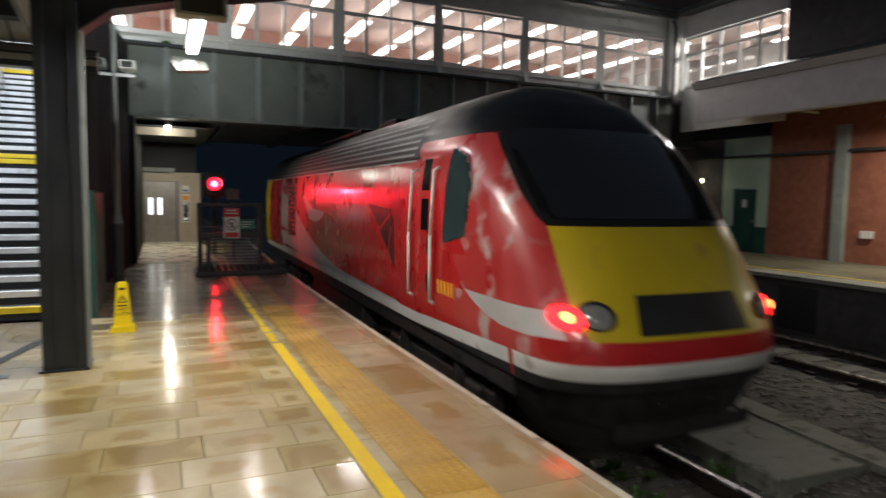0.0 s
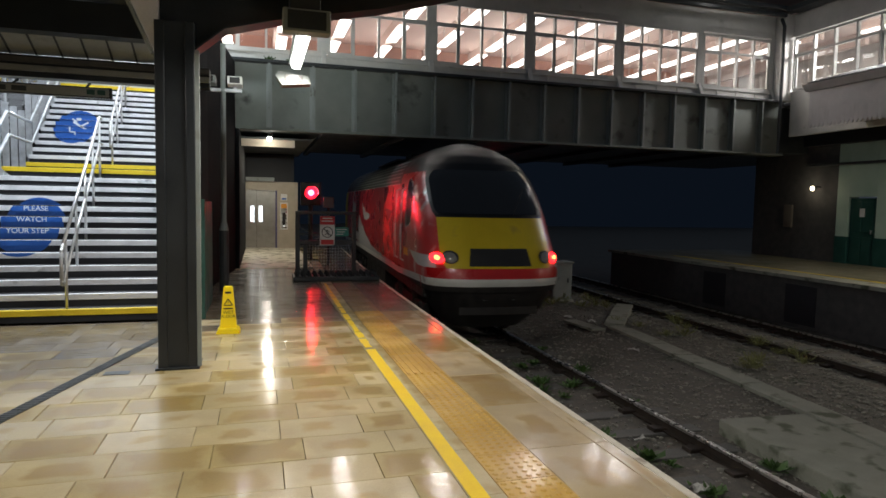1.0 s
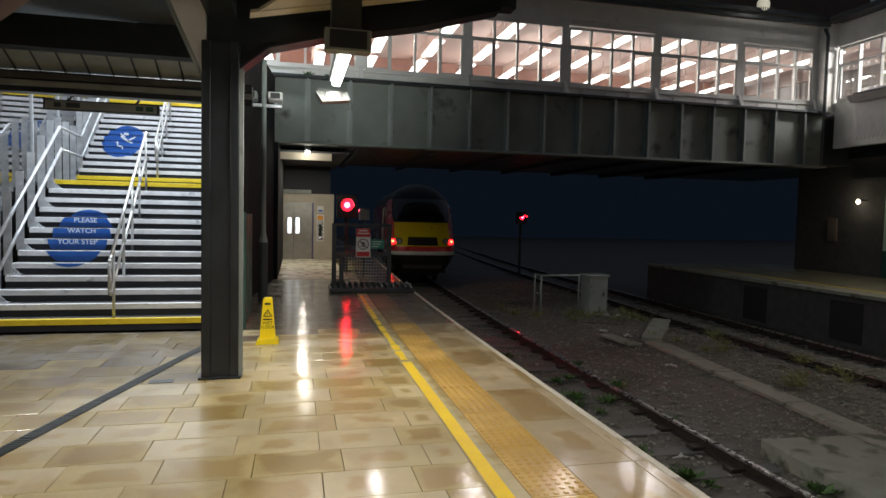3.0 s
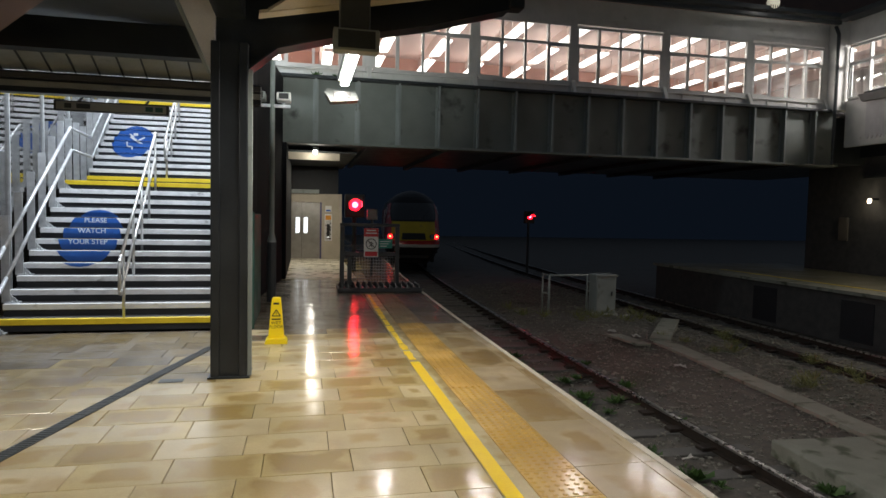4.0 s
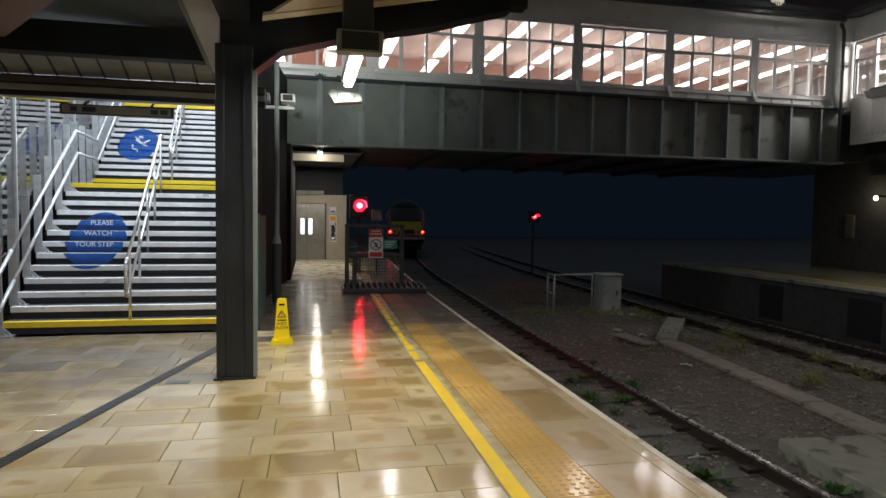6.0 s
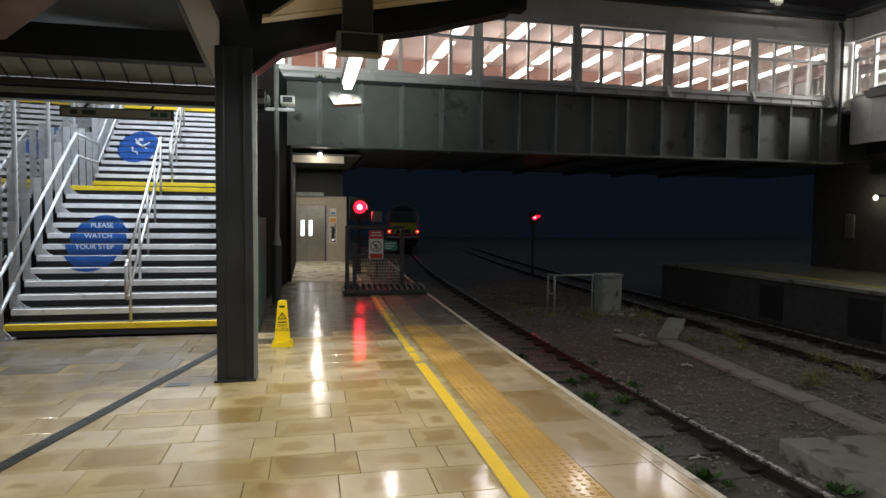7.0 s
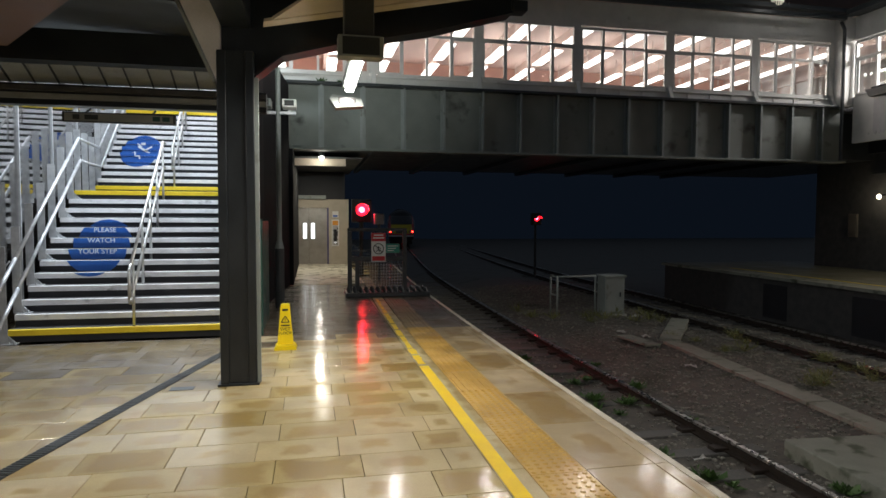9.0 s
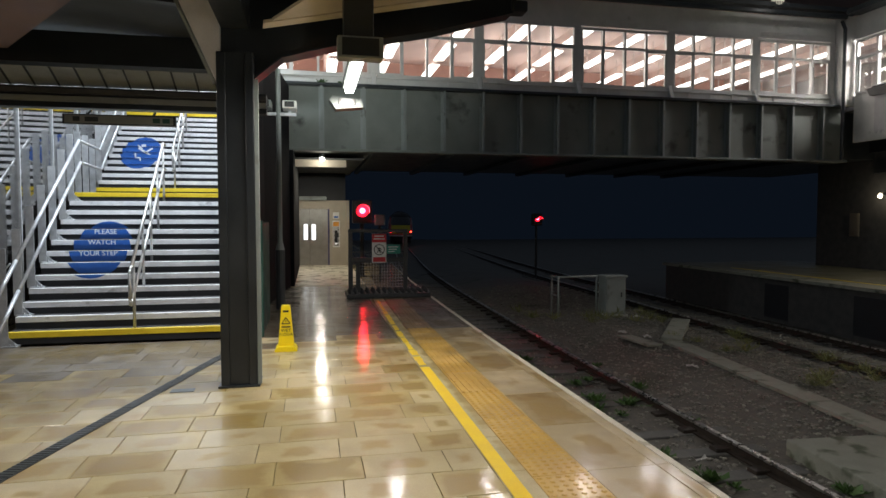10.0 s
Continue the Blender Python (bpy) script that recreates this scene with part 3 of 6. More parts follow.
POSTS = [-1.19, 1.58, 4.36, 7.16, 9.93, 12.68, 15.3]
for i, (a, b) in enumerate(zip(POSTS, POSTS[1:])):
    w = bay("window_%d" % (i + 1), a + 0.1, b - 0.1, i % 2 == 1)
    w.location = (0, BY + 0.06, 0)
fac = thing("concourse_front", "white painted timber front of the concourse", "wall", kind="structure")
part("sill_panel", box(B(), -1.6, 15.36, BY + 0.02, BY + 0.16, 5.05, 5.288), M_WHITE, fac, "grey-white panelled sill")
part("sill_moulding", box(B(), -1.6, 15.36, BY - 0.03, BY + 0.02, 5.24, 5.28, 0.01), M_WHITE, fac)
part("fascia", box(B(), -1.6, 15.36, BY + 0.02, BY + 0.16, 6.935, 7.6), M_WHITE, fac, "white fascia board")
for p in POSTS:
    part("post", box(B(), p - 0.085, p + 0.085, BY + 0.012, BY + 0.17, 5.29, 6.934, 0.01), M_WHITE, fac)
    part("foot_bracket", prism(B(), [(BY + 0.012, 5.05), (BY - 0.16, 5.05), (BY - 0.12, 5.12), (BY + 0.012, 5.42)], "x", p - 0.05, p + 0.05), M_WHITE, fac)
x = -1.4
while x < 15.2:
    part("panel_batten", box(B(), x, x + 0.04, BY, BY + 0.02, 5.055, 5.235), M_WHITE, fac)
    x += 0.7
dl = thing("roof_lamp", "round caged lamp above the concourse eaves", "lamp")
g = B()
bmesh.ops.create_uvsphere(g, u_segments=14, v_segments=8, radius=0.2, matrix=Matrix.Translation((13.1, BY - 0.3, 7.95)) @ Matrix.Diagonal((1, 0.7, 1, 1)))
part("dome", g, M_DOME, dl, "pale glass dome", True)
for k in range(7):
    part("cage_bar", rod(B(), (12.88 + k * 0.073, BY - 0.48, 7.72), (12.88 + k * 0.073, BY - 0.48, 7.82), 0.012, seg=5), M_STEEL_DK, dl)
part("bracket", box(B(), 12.95, 13.25, BY - 0.34, BY - 0.1, 7.7, 7.8), M_STEEL_DK, dl)
# inside of the return wing
part("wing_ceiling", box(B(), 15.84, 20.99, 12.0, BY - 0.06, 7.62, 7.7), M_CEIL, cw)
part("wing_floor", box(B(), 15.84, 20.99, 12.0, BY + 0.04, 4.9, 5.02), M_TREAD, cw)
part("wing_wall", box(B(), 15.84, 20.9, 11.9, 11.99, 4.9, 7.7), M_WHITE, cw, "white inner wall")
part("wing_wall", box(B(), 20.9, 20.98, 12.0, BY + 7.9, 5.03, 7.6), M_WHITE, cw, "white inner wall")
for lx in (16.9, 18.4, 19.9):
    lf = thing("concourse_light", "long glowing white ceiling strip light", "light", group="concourse lights")
    for yy in (12.4, 14.3):
        part("tube", box(B(), lx - 0.1, lx + 0.1, yy, yy + 1.6, 7.3, 7.35, 0.02), M_TUBE2, lf, "glowing white tube")
        part("casing", box(B(), lx - 0.04, lx + 0.04, yy - 0.02, yy + 1.62, 7.351, 7.619), M_CEIL, lf)
# return wing towards the far platform
RX = 15.72
w = bay("window_7", -3.92, -0.45, True, 5)
w.matrix_basis = pose(RX, BY, 0, 0, 0, 90)
rw = thing("wing_front", "white timber wing joining the footbridge to the far building", "wall", kind="structure")
part("corner_post", box(B(), 15.37, RX + 0.06, BY - 0.36, BY + 0.1, 5.0, 7.6, 0.02), M_WHITE, rw)
part("lower_panel", box(B(), RX - 0.02, RX + 0.1, BY - 4.1, BY - 0.37, 3.92, 5.288, 0.01), M_WHITE, rw, "grubby white lower panel")
part("fascia", box(B(), RX - 0.02, RX + 0.1, BY - 4.1, BY - 0.37, 6.935, 7.6), M_WHITE, rw)
part("downpipe", sweep(B(), [(15.28, BY - 0.3, 7.45), (15.28, BY - 0.42, 7.2), (15.28, BY - 0.42, 3.4)], 0.05), M_STEEL_DK, rw, "black iron downpipe")
part("eaves", box(B(), RX - 0.45, RX + 0.2, BY - 4.2, BY - 0.46, 7.605, 7.75), M_ROOFDARK, rw)

# brick building above the far platform
fb = thing("far_building", "dark red brick station building along the far platform", "building", kind="structure")
part("upper_wall", box(B(), RX - 0.04, RX + 0.4, -8, BY - 4.12, 4.6, 9.5), M_BRICK_DK, fb, "dark brick upper storey")
part("lower_wall", box(B(), 17.1, 17.5, -8, 13.5, 0, 4.6), M_BRICK, fb, "red brick wall")
part("mint_wall", box(B(), 17.1, 17.5, 14.82, 15.22, 0.9, 3.7), M_MINT, fb, "pale mint-green wall")
part("mint_wall", box(B(), 17.1, 17.5, 13.504, 13.92, 0.9, 3.7), M_MINT, fb)
part("mint_wall", box(B(), 17.1, 17.5, 13.924, 14.816, 2.1, 3.7), M_MINT, fb)
part("dado", box(B(), 17.08, 17.5, 13.504, 13.92, 0, 0.896), M_GREEN_DK, fb)
part("dado", box(B(), 17.08, 17.5, 14.82, 15.22, 0, 0.896), M_GREEN_DK, fb)
part("string_pipe", box(B(), 16.96, 17.08, 6, 16.3, 3.06, 3.14, 0.01), M_STEEL_DK, fb)
part("dark_wall", box(B(), 17.1, 17.5, 15.224, 18.6, 0, 4.6), M_BRICK_DK, fb)
part("pilaster", box(B(), 16.95, 17.1, 11.04, 11.39, 0, 3.8, 0.02), M_STEEL_GR, fb, "grey cast-iron pilaster")
part("pilaster", box(B(), 16.95, 17.1, 6.0, 6.35, 0, 3.8, 0.02), M_STEEL_GR, fb)
part("head_beam", box(B(), 16.9, 17.5, 13.504, 18.6, 3.704, 4.29), M_RISER, fb, "dark beam over the doorway")
part("vent_box", box(B(), 17.0, 17.098, 10.3, 10.6, 0.75, 0.95, 0.01), M_WHITE, fb, "small white wall vent")
dr = thing("door_1", "dark green panelled door with a small notice", "door", kind="structure")
part("door_leaf", box(B(), 17.14, 17.2, 13.96, 14.78, 0.0, 2.06, 0.01), M_GREEN_DK, dr)
for z0, z1 in ((0.15, 0.9), (1.05, 1.95)):
    for y0, y1 in ((14.04, 14.34), (14.40, 14.70)):
        part("door_panel", box(B(), 17.125, 17.14, y0, y1, z0, z1, 0.006), M_GREEN_DK, dr)
part("notice", box(B(), 17.115, 17.124, 14.29, 14.45, 1.5, 1.75), M_SIGNWHITE, dr, "small white notice")
part("handle", box(B(), 17.06, 17.124, 14.02, 14.06, 1.0, 1.12, 0.01), M_STAINLESS, dr, "steel handle")
nb = thing("wall_notice", "pale red-edged notice on the dim far wall", "sign")
part("notice_board", box(B(), 17.04, 17.09, 16.85, 17.2, 1.1, 1.85, 0.01), M_FARWALL, nb)
part("notice_face", box(B(), 17.03, 17.039, 16.88, 17.17, 1.14, 1.81), M_FARWALL, nb)
wl = thing("wall_lamp", "small warm lamp on the far wall", "lamp")
part("lamp_bracket", rod(B(), (17.1, 15.85, 2.42), (16.85, 15.85, 2.42), 0.03), M_STEEL_DK, wl)
g = B()
bmesh.ops.create_uvsphere(g, u_segments=12, v_segments=8, radius=0.06, matrix=Matrix.Translation((16.78, 15.85, 2.36)) @ Matrix.Diagonal((1, 1, 1.3, 1)))
part("bulb", g, M_LAMPW, wl, "glowing warm bulb", True)

# far canopy
fc = thing("far_canopy", "grey timber station canopy with a scalloped valance", "canopy", kind="structure")
part("fascia", box(B(), 14.25, 14.33, -8, 13.72, 4.35, 4.85), M_VALANCE, fc, "grey fascia board")
part("cornice", prism(B(), [(14.17, 4.85), (14.64, 4.85), (14.64, 5.02), (14.05, 5.02)], "y", -8, 13.8), M_VALANCE, fc)
part("end_fascia", box(B(), 14.334, 15.6, 13.64, 13.72, 4.3, 4.85), M_VALANCE, fc)
part("canopy_roof", prism(B(), [(14.15, 5.024), (RX - 0.05, 5.45), (RX - 0.05, 5.52), (14.15, 5.08)], "y", -8, 13.72), M_ROOFDARK, fc)
part("soffit", box(B(), 14.334, 17.1, -8, 13.63, 4.3, 4.36), M_CREAMPAINT, fc, "cream soffit boards")
vb = mesh_of(prism(B(), [(-0.06, 4.36), (0.06, 4.36), (0.06, 3.96), (0.03, 3.9), (0.0, 3.87), (-0.03, 3.9), (-0.06, 3.96)], "x", -0.012, 0.012), M_VALANCE)
for i in range(110):
    piece("valance_board", vb, fc, (14.262, 13.66 - 0.124 * i, 0))
for yy in (12.0, 8.0, 4.0, 0.0):
    tr = B()
    rod(tr, (14.7, yy, 4.2), (17.0, yy, 4.2), 0.035)
    for k in range(6):
        rod(tr, (14.9 + k * 0.35, yy, 4.2), (15.07 + k * 0.35, yy, 4.36), 0.02, seg=6)
    part("bracket", tr, M_CREAMPAINT, fc, "cream iron bracket")
for ly in (8.5, 3.0):
    fl = thing("far_platform_light", "strip light under the far canopy", "light", group="far canopy lights")
    part("casing", box(B(), 15.5, 15.7, ly - 0.75, ly + 0.75, 3.66, 3.74, 0.02), M_WHITE, fl)
    part("tube", box(B(), 15.56, 15.64, ly - 0.7, ly + 0.7, 3.62, 3.658, 0.01), M_LAMPW, fl)
    part("hanger", box(box(B(), 15.58, 15.62, ly - 0.5, ly - 0.47, 3.74, 4.3), 15.58, 15.62, ly + 0.47, ly + 0.5, 3.74, 4.3), M_STEEL_GR, fl)

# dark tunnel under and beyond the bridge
# pier and stair wall carry their shade as a near-black colour
tagged(part("wall_west", box(B(), -1.2, -0.43, BY - 0.3, 22.6, 0, 3.36), M_SHADEBLACK), "pier under the footbridge, coloured near black for shade", "wall", kind="structure")
tagged(part("wall_side", prism(B(), [(-0.9, 9.42), (-0.86, 12.2), (-0.52, BY - 0.31), (-1.0, BY - 0.31), (-0.915, 9.42)], "z", 0, 4.9), M_SHADEBLACK), "wall beside the stairs, coloured near black for shade", "wall", kind="structure")
# added sheet across the tracks, its glow imitates distant haze
tagged(part("backdrop", box(B(), -60, 90, 96, 97, -2.5, 16), M_NIGHTHAZE), "added sheet with a dim blue glow standing for night haze", "backdrop", kind="structure")

# ---- lift ----
LY = 22.8
lift = thing("lift", "stainless steel lift with closed doors and lit windows", "lift", kind="structure")
for a, b, z0, z1 in ((-0.75, -0.554, 0, 2.32), (0.62, 1.2, 0, 2.32), (-0.552, 0.618, 2.02, 2.32)):
    part("wall_panel", box(B(), a, b, LY, LY + 0.2, z0, z1), M_LIFTWALL, lift, "beige lift surround")
part("wall_return", box(B(), 1.2, 1.32, LY - 0.02, LY + 2.2, 0, 2.32), M_LIFTWALL, lift)
part("header", box(B(), -0.75, 0.52, LY - 0.1, LY + 0.02, 2.322, 2.46, 0.01), M_STEEL_GR, lift)
for s, (a, b) in enumerate(((-0.55, -0.078), (-0.072, 0.56))):
    d = part("lift_door", box(B(), a, b, LY + 0.08, LY + 0.12, 0.01, 2.016), M_LIFT, lift, "brushed steel door leaf")
    c = -0.215 if s == 0 else 0.062
    part("door_window", box(B(), c - 0.062, c + 0.062, LY + 0.07, LY + 0.079, 0.92, 1.47, 0.01), M_LIFTPANE, d, "narrow lit window")
part("jamb", box(B(), 0.562, 0.616, LY - 0.03, LY + 0.12, 0.0, 2.018), M_PURPLE, lift, "purple door jamb")
part("call_panel", box(B(), 0.72, 0.98, LY - 0.03, LY - 0.002, 0.65, 1.6, 0.01), M_SIGNWHITE, lift)
part("call_plate", box(B(), 0.75, 0.95, LY - 0.04, LY - 0.031, 0.7, 1.38, 0.004), M_STAINLESS, lift)
part("call_display", box(B(), 0.8, 0.9, LY - 0.05, LY - 0.041, 0.82, 1.25), M_INK, lift)
part("call_button", rod(B(), (0.85, LY - 0.06, 0.78), (0.85, LY - 0.04, 0.78), 0.025), M_LIFTPANE, lift)
part("call_label", box(B(), 0.75, 0.95, LY - 0.04, LY - 0.031, 1.4, 1.56), M_AMBER, lift)
part("small_sign", box(B(), 0.74, 0.96, LY - 0.02, LY - 0.002, 1.68, 1.9), M_SIGNWHITE, lift)
part("small_sign_mark", box(B(), 0.77, 0.93, LY - 0.026, LY - 0.021, 1.7, 1.76), M_BLUE, lift)
part("lift_shaft", box(B(), -3, 1.2, LY + 0.21, LY + 2.2, 0, 3.3), M_RISER, lift)
tagged(part("lobby_ceiling", box(B(), -1.2, 1.4, 17.6, 24, 3.3, 3.34), M_ROOFDARK), "dim ceiling boards over the lift lobby", "ceiling", kind="structure")
bl = thing("bulkhead_lamp", "small white bulkhead lamp under the footbridge", "lamp")
g = B()
bmesh.ops.create_uvsphere(g, u_segments=14, v_segments=8, radius=0.06, matrix=Matrix.Translation((0.28, 17.0, 3.25)))
part("bulb", g, M_TUBE, bl, "glowing white bulb", True)
part("base", rod(B(), (0.28, 17.0, 3.29), (0.28, 17.0, 3.4), 0.08), M_STEEL_GR, bl)
part("reflector", box(B(), -0.5, 0.95, 17.6, 17.62, 3.09, 3.29, 0.005), M_LIFTWALL, bl, "lit pale downstand board")

# ---- stairs ----
SX0, SX1 = -4.05, -0.92
RISE, GO, SY = 0.166, 0.28, 9.26
stairs = thing("staircase", "wide station stairs with white nosings and yellow edges", "stairs", kind="structure")
NOS = [(n, SY + (n - 1) * GO, n * RISE) for n in range(1, 14)]
NOS += [(n, 14.3 + (n - 14) * GO, n * RISE) for n in range(14, 28)]
for n, y, z in NOS:
    yel = n in (1, 13, 14, 27)
    last = NOS[n][1] if n < 27 else y + 1.6
    part("tread", box(B(), SX0, SX1, y + 0.012, last + 0.03, z - 0.05, z - 0.004), M_TREAD, stairs)
    part("riser", box(B(), SX0, SX1, y + 0.02, y + 0.05, z - RISE - 0.004, z - 0.052), M_RISER, stairs, "black riser")
    part("nosing", box(B(), SX0, SX1, y - 0.012, y + 0.07, z - 0.08, z, 0.006), M_NOSING_Y if yel else M_NOSING, stairs, "yellow nosing" if yel else "white nosing")
part("stair_core", prism(B(), [(SY + 0.05, 0), (12.6, 2.0), (14.3, 2.0), (18.0, 4.25), (19.5, 4.25), (19.5, 0)], "x", SX0, SX1), M_RISER, stairs)


def decal(name, cx, n0, n1, cz, r, label):
    """A round vinyl sign cut over the step faces."""
    d = thing(name, label, "sign")
    for n, y, z in NOS[n0 - 1:n1]:
        for (za, zb, yy) in ((z - 0.08, z, y - 0.0165), (z - RISE + 0.002, z - 0.082, y + 0.0155)):
            bmd = B()
            steps = 5
            outline = []
            lo, hi = max(za, cz - r), min(zb, cz + r)
            if hi <= lo + 0.004:
                bmd.free()
                continue
            hs = [lo + (hi - lo) * k / steps for k in range(steps + 1)]
            for h in hs:
                outline.append((cx + math.sqrt(max(0.0, r * r - (h - cz) ** 2)) + 0.001, h))
            for h in hs[::-1]:
                outline.append((cx - math.sqrt(max(0.0, r * r - (h - cz) ** 2)) - 0.001, h))
            prism(bmd, outline, "y", yy, yy + 0.003)
            part("decal_strip", bmd, M_BLUE, d)
    return d


d1 = decal("step_decal", -3.29, 4, 11, 1.2, 0.43, "round blue vinyl step sign with pale lettering across the risers")
for text, n in (("PLEASE", 9), ("WATCH", 8), ("YOUR STEP", 7)):
    y, z = NOS[n - 1][1], NOS[n - 1][2]
    lettering(text, 0.112, pose(-3.29, y - 0.018, z - 0.04, 90), M_LETTER, d1, bold=0.001)
d2 = decal("step_decal", -3.39, 16, 23, 3.22, 0.43, "round blue vinyl step sign with a white tumbling pictogram")
for ax, az, bx, bz, w in ((-0.05, 0.1, 0.1, 0.0, 0.05), (0.08, 0.02, 0.22, 0.1, 0.035), (0.0, 0.1, -0.12, 0.2, 0.03), (0.1, 0.0, 0.2, -0.06, 0.035), (-0.2, -0.05, -0.1, -0.05, 0.03), (-0.1, -0.05, -0.1, -0.14, 0.03), (-0.1, -0.14, 0.0, -0.14, 0.03), (0.0, -0.14, 0.0, -0.23, 0.03), (-0.02, 0.2, 0.02, 0.2, 0.06)):
    zz = 3.22 + (az + bz) / 2
    n = min(27, max(14, math.ceil(zz / RISE)))
    y = NOS[n - 1][1] - 0.019
    v = Vector((bx - ax, 0, bz - az))
    ob = part("pictogram_stroke", box(B(), -v.length / 2 - w / 2, v.length / 2 + w / 2, 0, 0.003, -w / 2, w / 2, 0.001), M_LETTER, d2)
    ob.matrix_basis = Matrix.Translation((-3.39 + (ax + bx) / 2, y, zz)) @ pose(0, 0, 0, 0, -math.degrees(math.atan2(v.z, v.x)), 0)


def slope_z(y):
    """Height of the pitch line above the floor."""
    if y < SY:
        return RISE
    if y < 12.62:
        return RISE + (y - SY) / GO * RISE
    if y < 14.3:
        return 13 * RISE
    return 14 * RISE + (y - 14.3) / GO * RISE


# middle handrail
HANDRAILS = []
for k, (ya, yb) in enumerate(((9.26, 12.62), (14.3, 18.0))):
    h = thing("handrail", "double brushed-steel handrail up the middle of the stairs", "handrail", group="stair handrails")
    HANDRAILS.append(h)
    hx = -2.5
    za, zb, lo = slope_z(ya) + 0.92, slope_z(yb) + 0.92, 0.46
    loop = [(yb + 0.3, zb - lo), (yb, zb - lo), (ya - 0.1, za - lo - 0.06), (ya - 0.16, za - lo - 0.11), (ya - 0.21, za - lo - 0.1), (ya - 0.23, za - lo - 0.05), (ya - 0.23, za - 0.15), (ya - 0.2, za - 0.11), (ya - 0.1, za - 0.06), (yb, zb), (yb + 0.3, zb)]
    part("rail", sweep(B(), [Vector((hx, y, z)) for y, z in loop], 0.023, 14), M_HANDRAIL, h, smooth=True)
    n = 5
    for i in range(n):
        y = ya + 0.04 + (yb - ya - 0.1) * i / (n - 1)
        zf = math.floor((y - ya) / GO + 1e-6) * RISE + (RISE if k == 0 else 14 * RISE)
        part("baluster", rod(B(), (hx, y + 0.02, zf), (hx, y + 0.02, slope_z(y) + 0.9), 0.02), M_HANDRAIL, h, smooth=True)

# galvanised balustrade
bal = thing("balustrade", "galvanised steel balustrade with flat posts and twin rails", "balustrade")
for i in range(7):
    y = 9.12 + i * 0.56
    zf = max(0.0, math.floor((y - SY) / GO + 1.0) * RISE) if y >= SY else 0.0
    zt = slope_z(max(y, 9.0)) + 1.12
    part("post", box(B(), SX0 - 0.06, SX0 + 0.05, y - 0.007, y + 0.007, zf, zt, 0.003), M_GALV, bal)
    part("foot_plate", box(B(), SX0 - 0.02, SX0 + 0.17, y - 0.07, y + 0.07, zf, zf + 0.014), M_GALV, bal)
    part("foot_gusset", prism(B(), [(SX0 + 0.05, zf + 0.014), (SX0 + 0.16, zf + 0.014), (SX0 + 0.05, zf + 0.12)], "y", y - 0.006, y + 0.006), M_GALV, bal)
    for bx in (0.08, 0.14):
        part("anchor_bolt", rod(B(), (SX0 + bx, y - 0.045, zf + 0.014), (SX0 + bx, y - 0.045, zf + 0.04), 0.012, seg=6), M_GALV, bal)
    part("rail_stub", rod(B(), (SX0 + 0.01, y, slope_z(y) + 0.82), (SX0 + 0.1, y, slope_z(y) + 0.93), 0.012, seg=8), M_GALV, bal)
for dz, dx in ((0.95, 0.12), (0.55, 0.14)):
    part("rail", sweep(B(), [Vector((SX0 + dx, 8.5, RISE + dz - 0.46)), Vector((SX0 + dx, SY, RISE + dz)), Vector((SX0 + dx, 12.6, slope_z(12.6) + dz)), Vector((SX0 + dx, 14.2, slope_z(12.6) + dz)), Vector((SX0 + dx, 18.0, slope_z(18.0) + dz))], 0.027), M_GALV, bal, smooth=True)
for i in range(10):
    y = 13.0 + i * 0.56
    part("post", box(B(), SX0 - 0.06, SX0 + 0.05, y - 0.007, y + 0.007, slope_z(y) - 0.1, slope_z(y) + 1.15), M_GALV, bal)
gw = thing("glass_wall", "tall reflecting glass screen beside the stairs", "window", kind="structure")
for i in range(6):
    part("pane", box(B(), -4.34, -4.32, 9.0 + 1.7 * i, 10.66 + 1.7 * i, 0.05, 6.0), M_GLASSWALL, gw)
    part("glazing_bar", box(B(), -4.37, -4.29, 8.96 + 1.7 * i, 8.999 + 1.7 * i, 0.0, 6.0), M_GALV, gw)


def skew(root):
    """The flights run slightly askew to the platform."""
    for ob in root.children_recursive:
        back = ob.matrix_basis.inverted()
        for v in ob.data.vertices:
            w = ob.matrix_basis @ v.co
            w.x += 0.09 - 0.088 * (w.y - SY)
            v.co = back @ w


for root in [stairs, d1, d2, bal, gw] + HANDRAILS:
    skew(root)
tagged(part("wall_stair_back", box(B(), -9, -5.6, 8.9, 20, 0, 7), M_FARWALL), "plain wall behind the glass screen", "wall", kind="structure")
tagged(part("wall_stair_top", box(B(), -9, -1.6, 20.2, 20.4, 4.4, 8.4), M_WHITE), "pale wall at the head of the stairs", "wall", kind="structure")
tagged(part("stair_roof", prism(B(), [(9.6, 5.0), (20.2, 8.4), (20.2, 8.5), (9.6, 5.1)], "x", -9, -0.6), M_ROOFDARK), "dark sloping roof over the stairs", "ceiling", kind="structure")

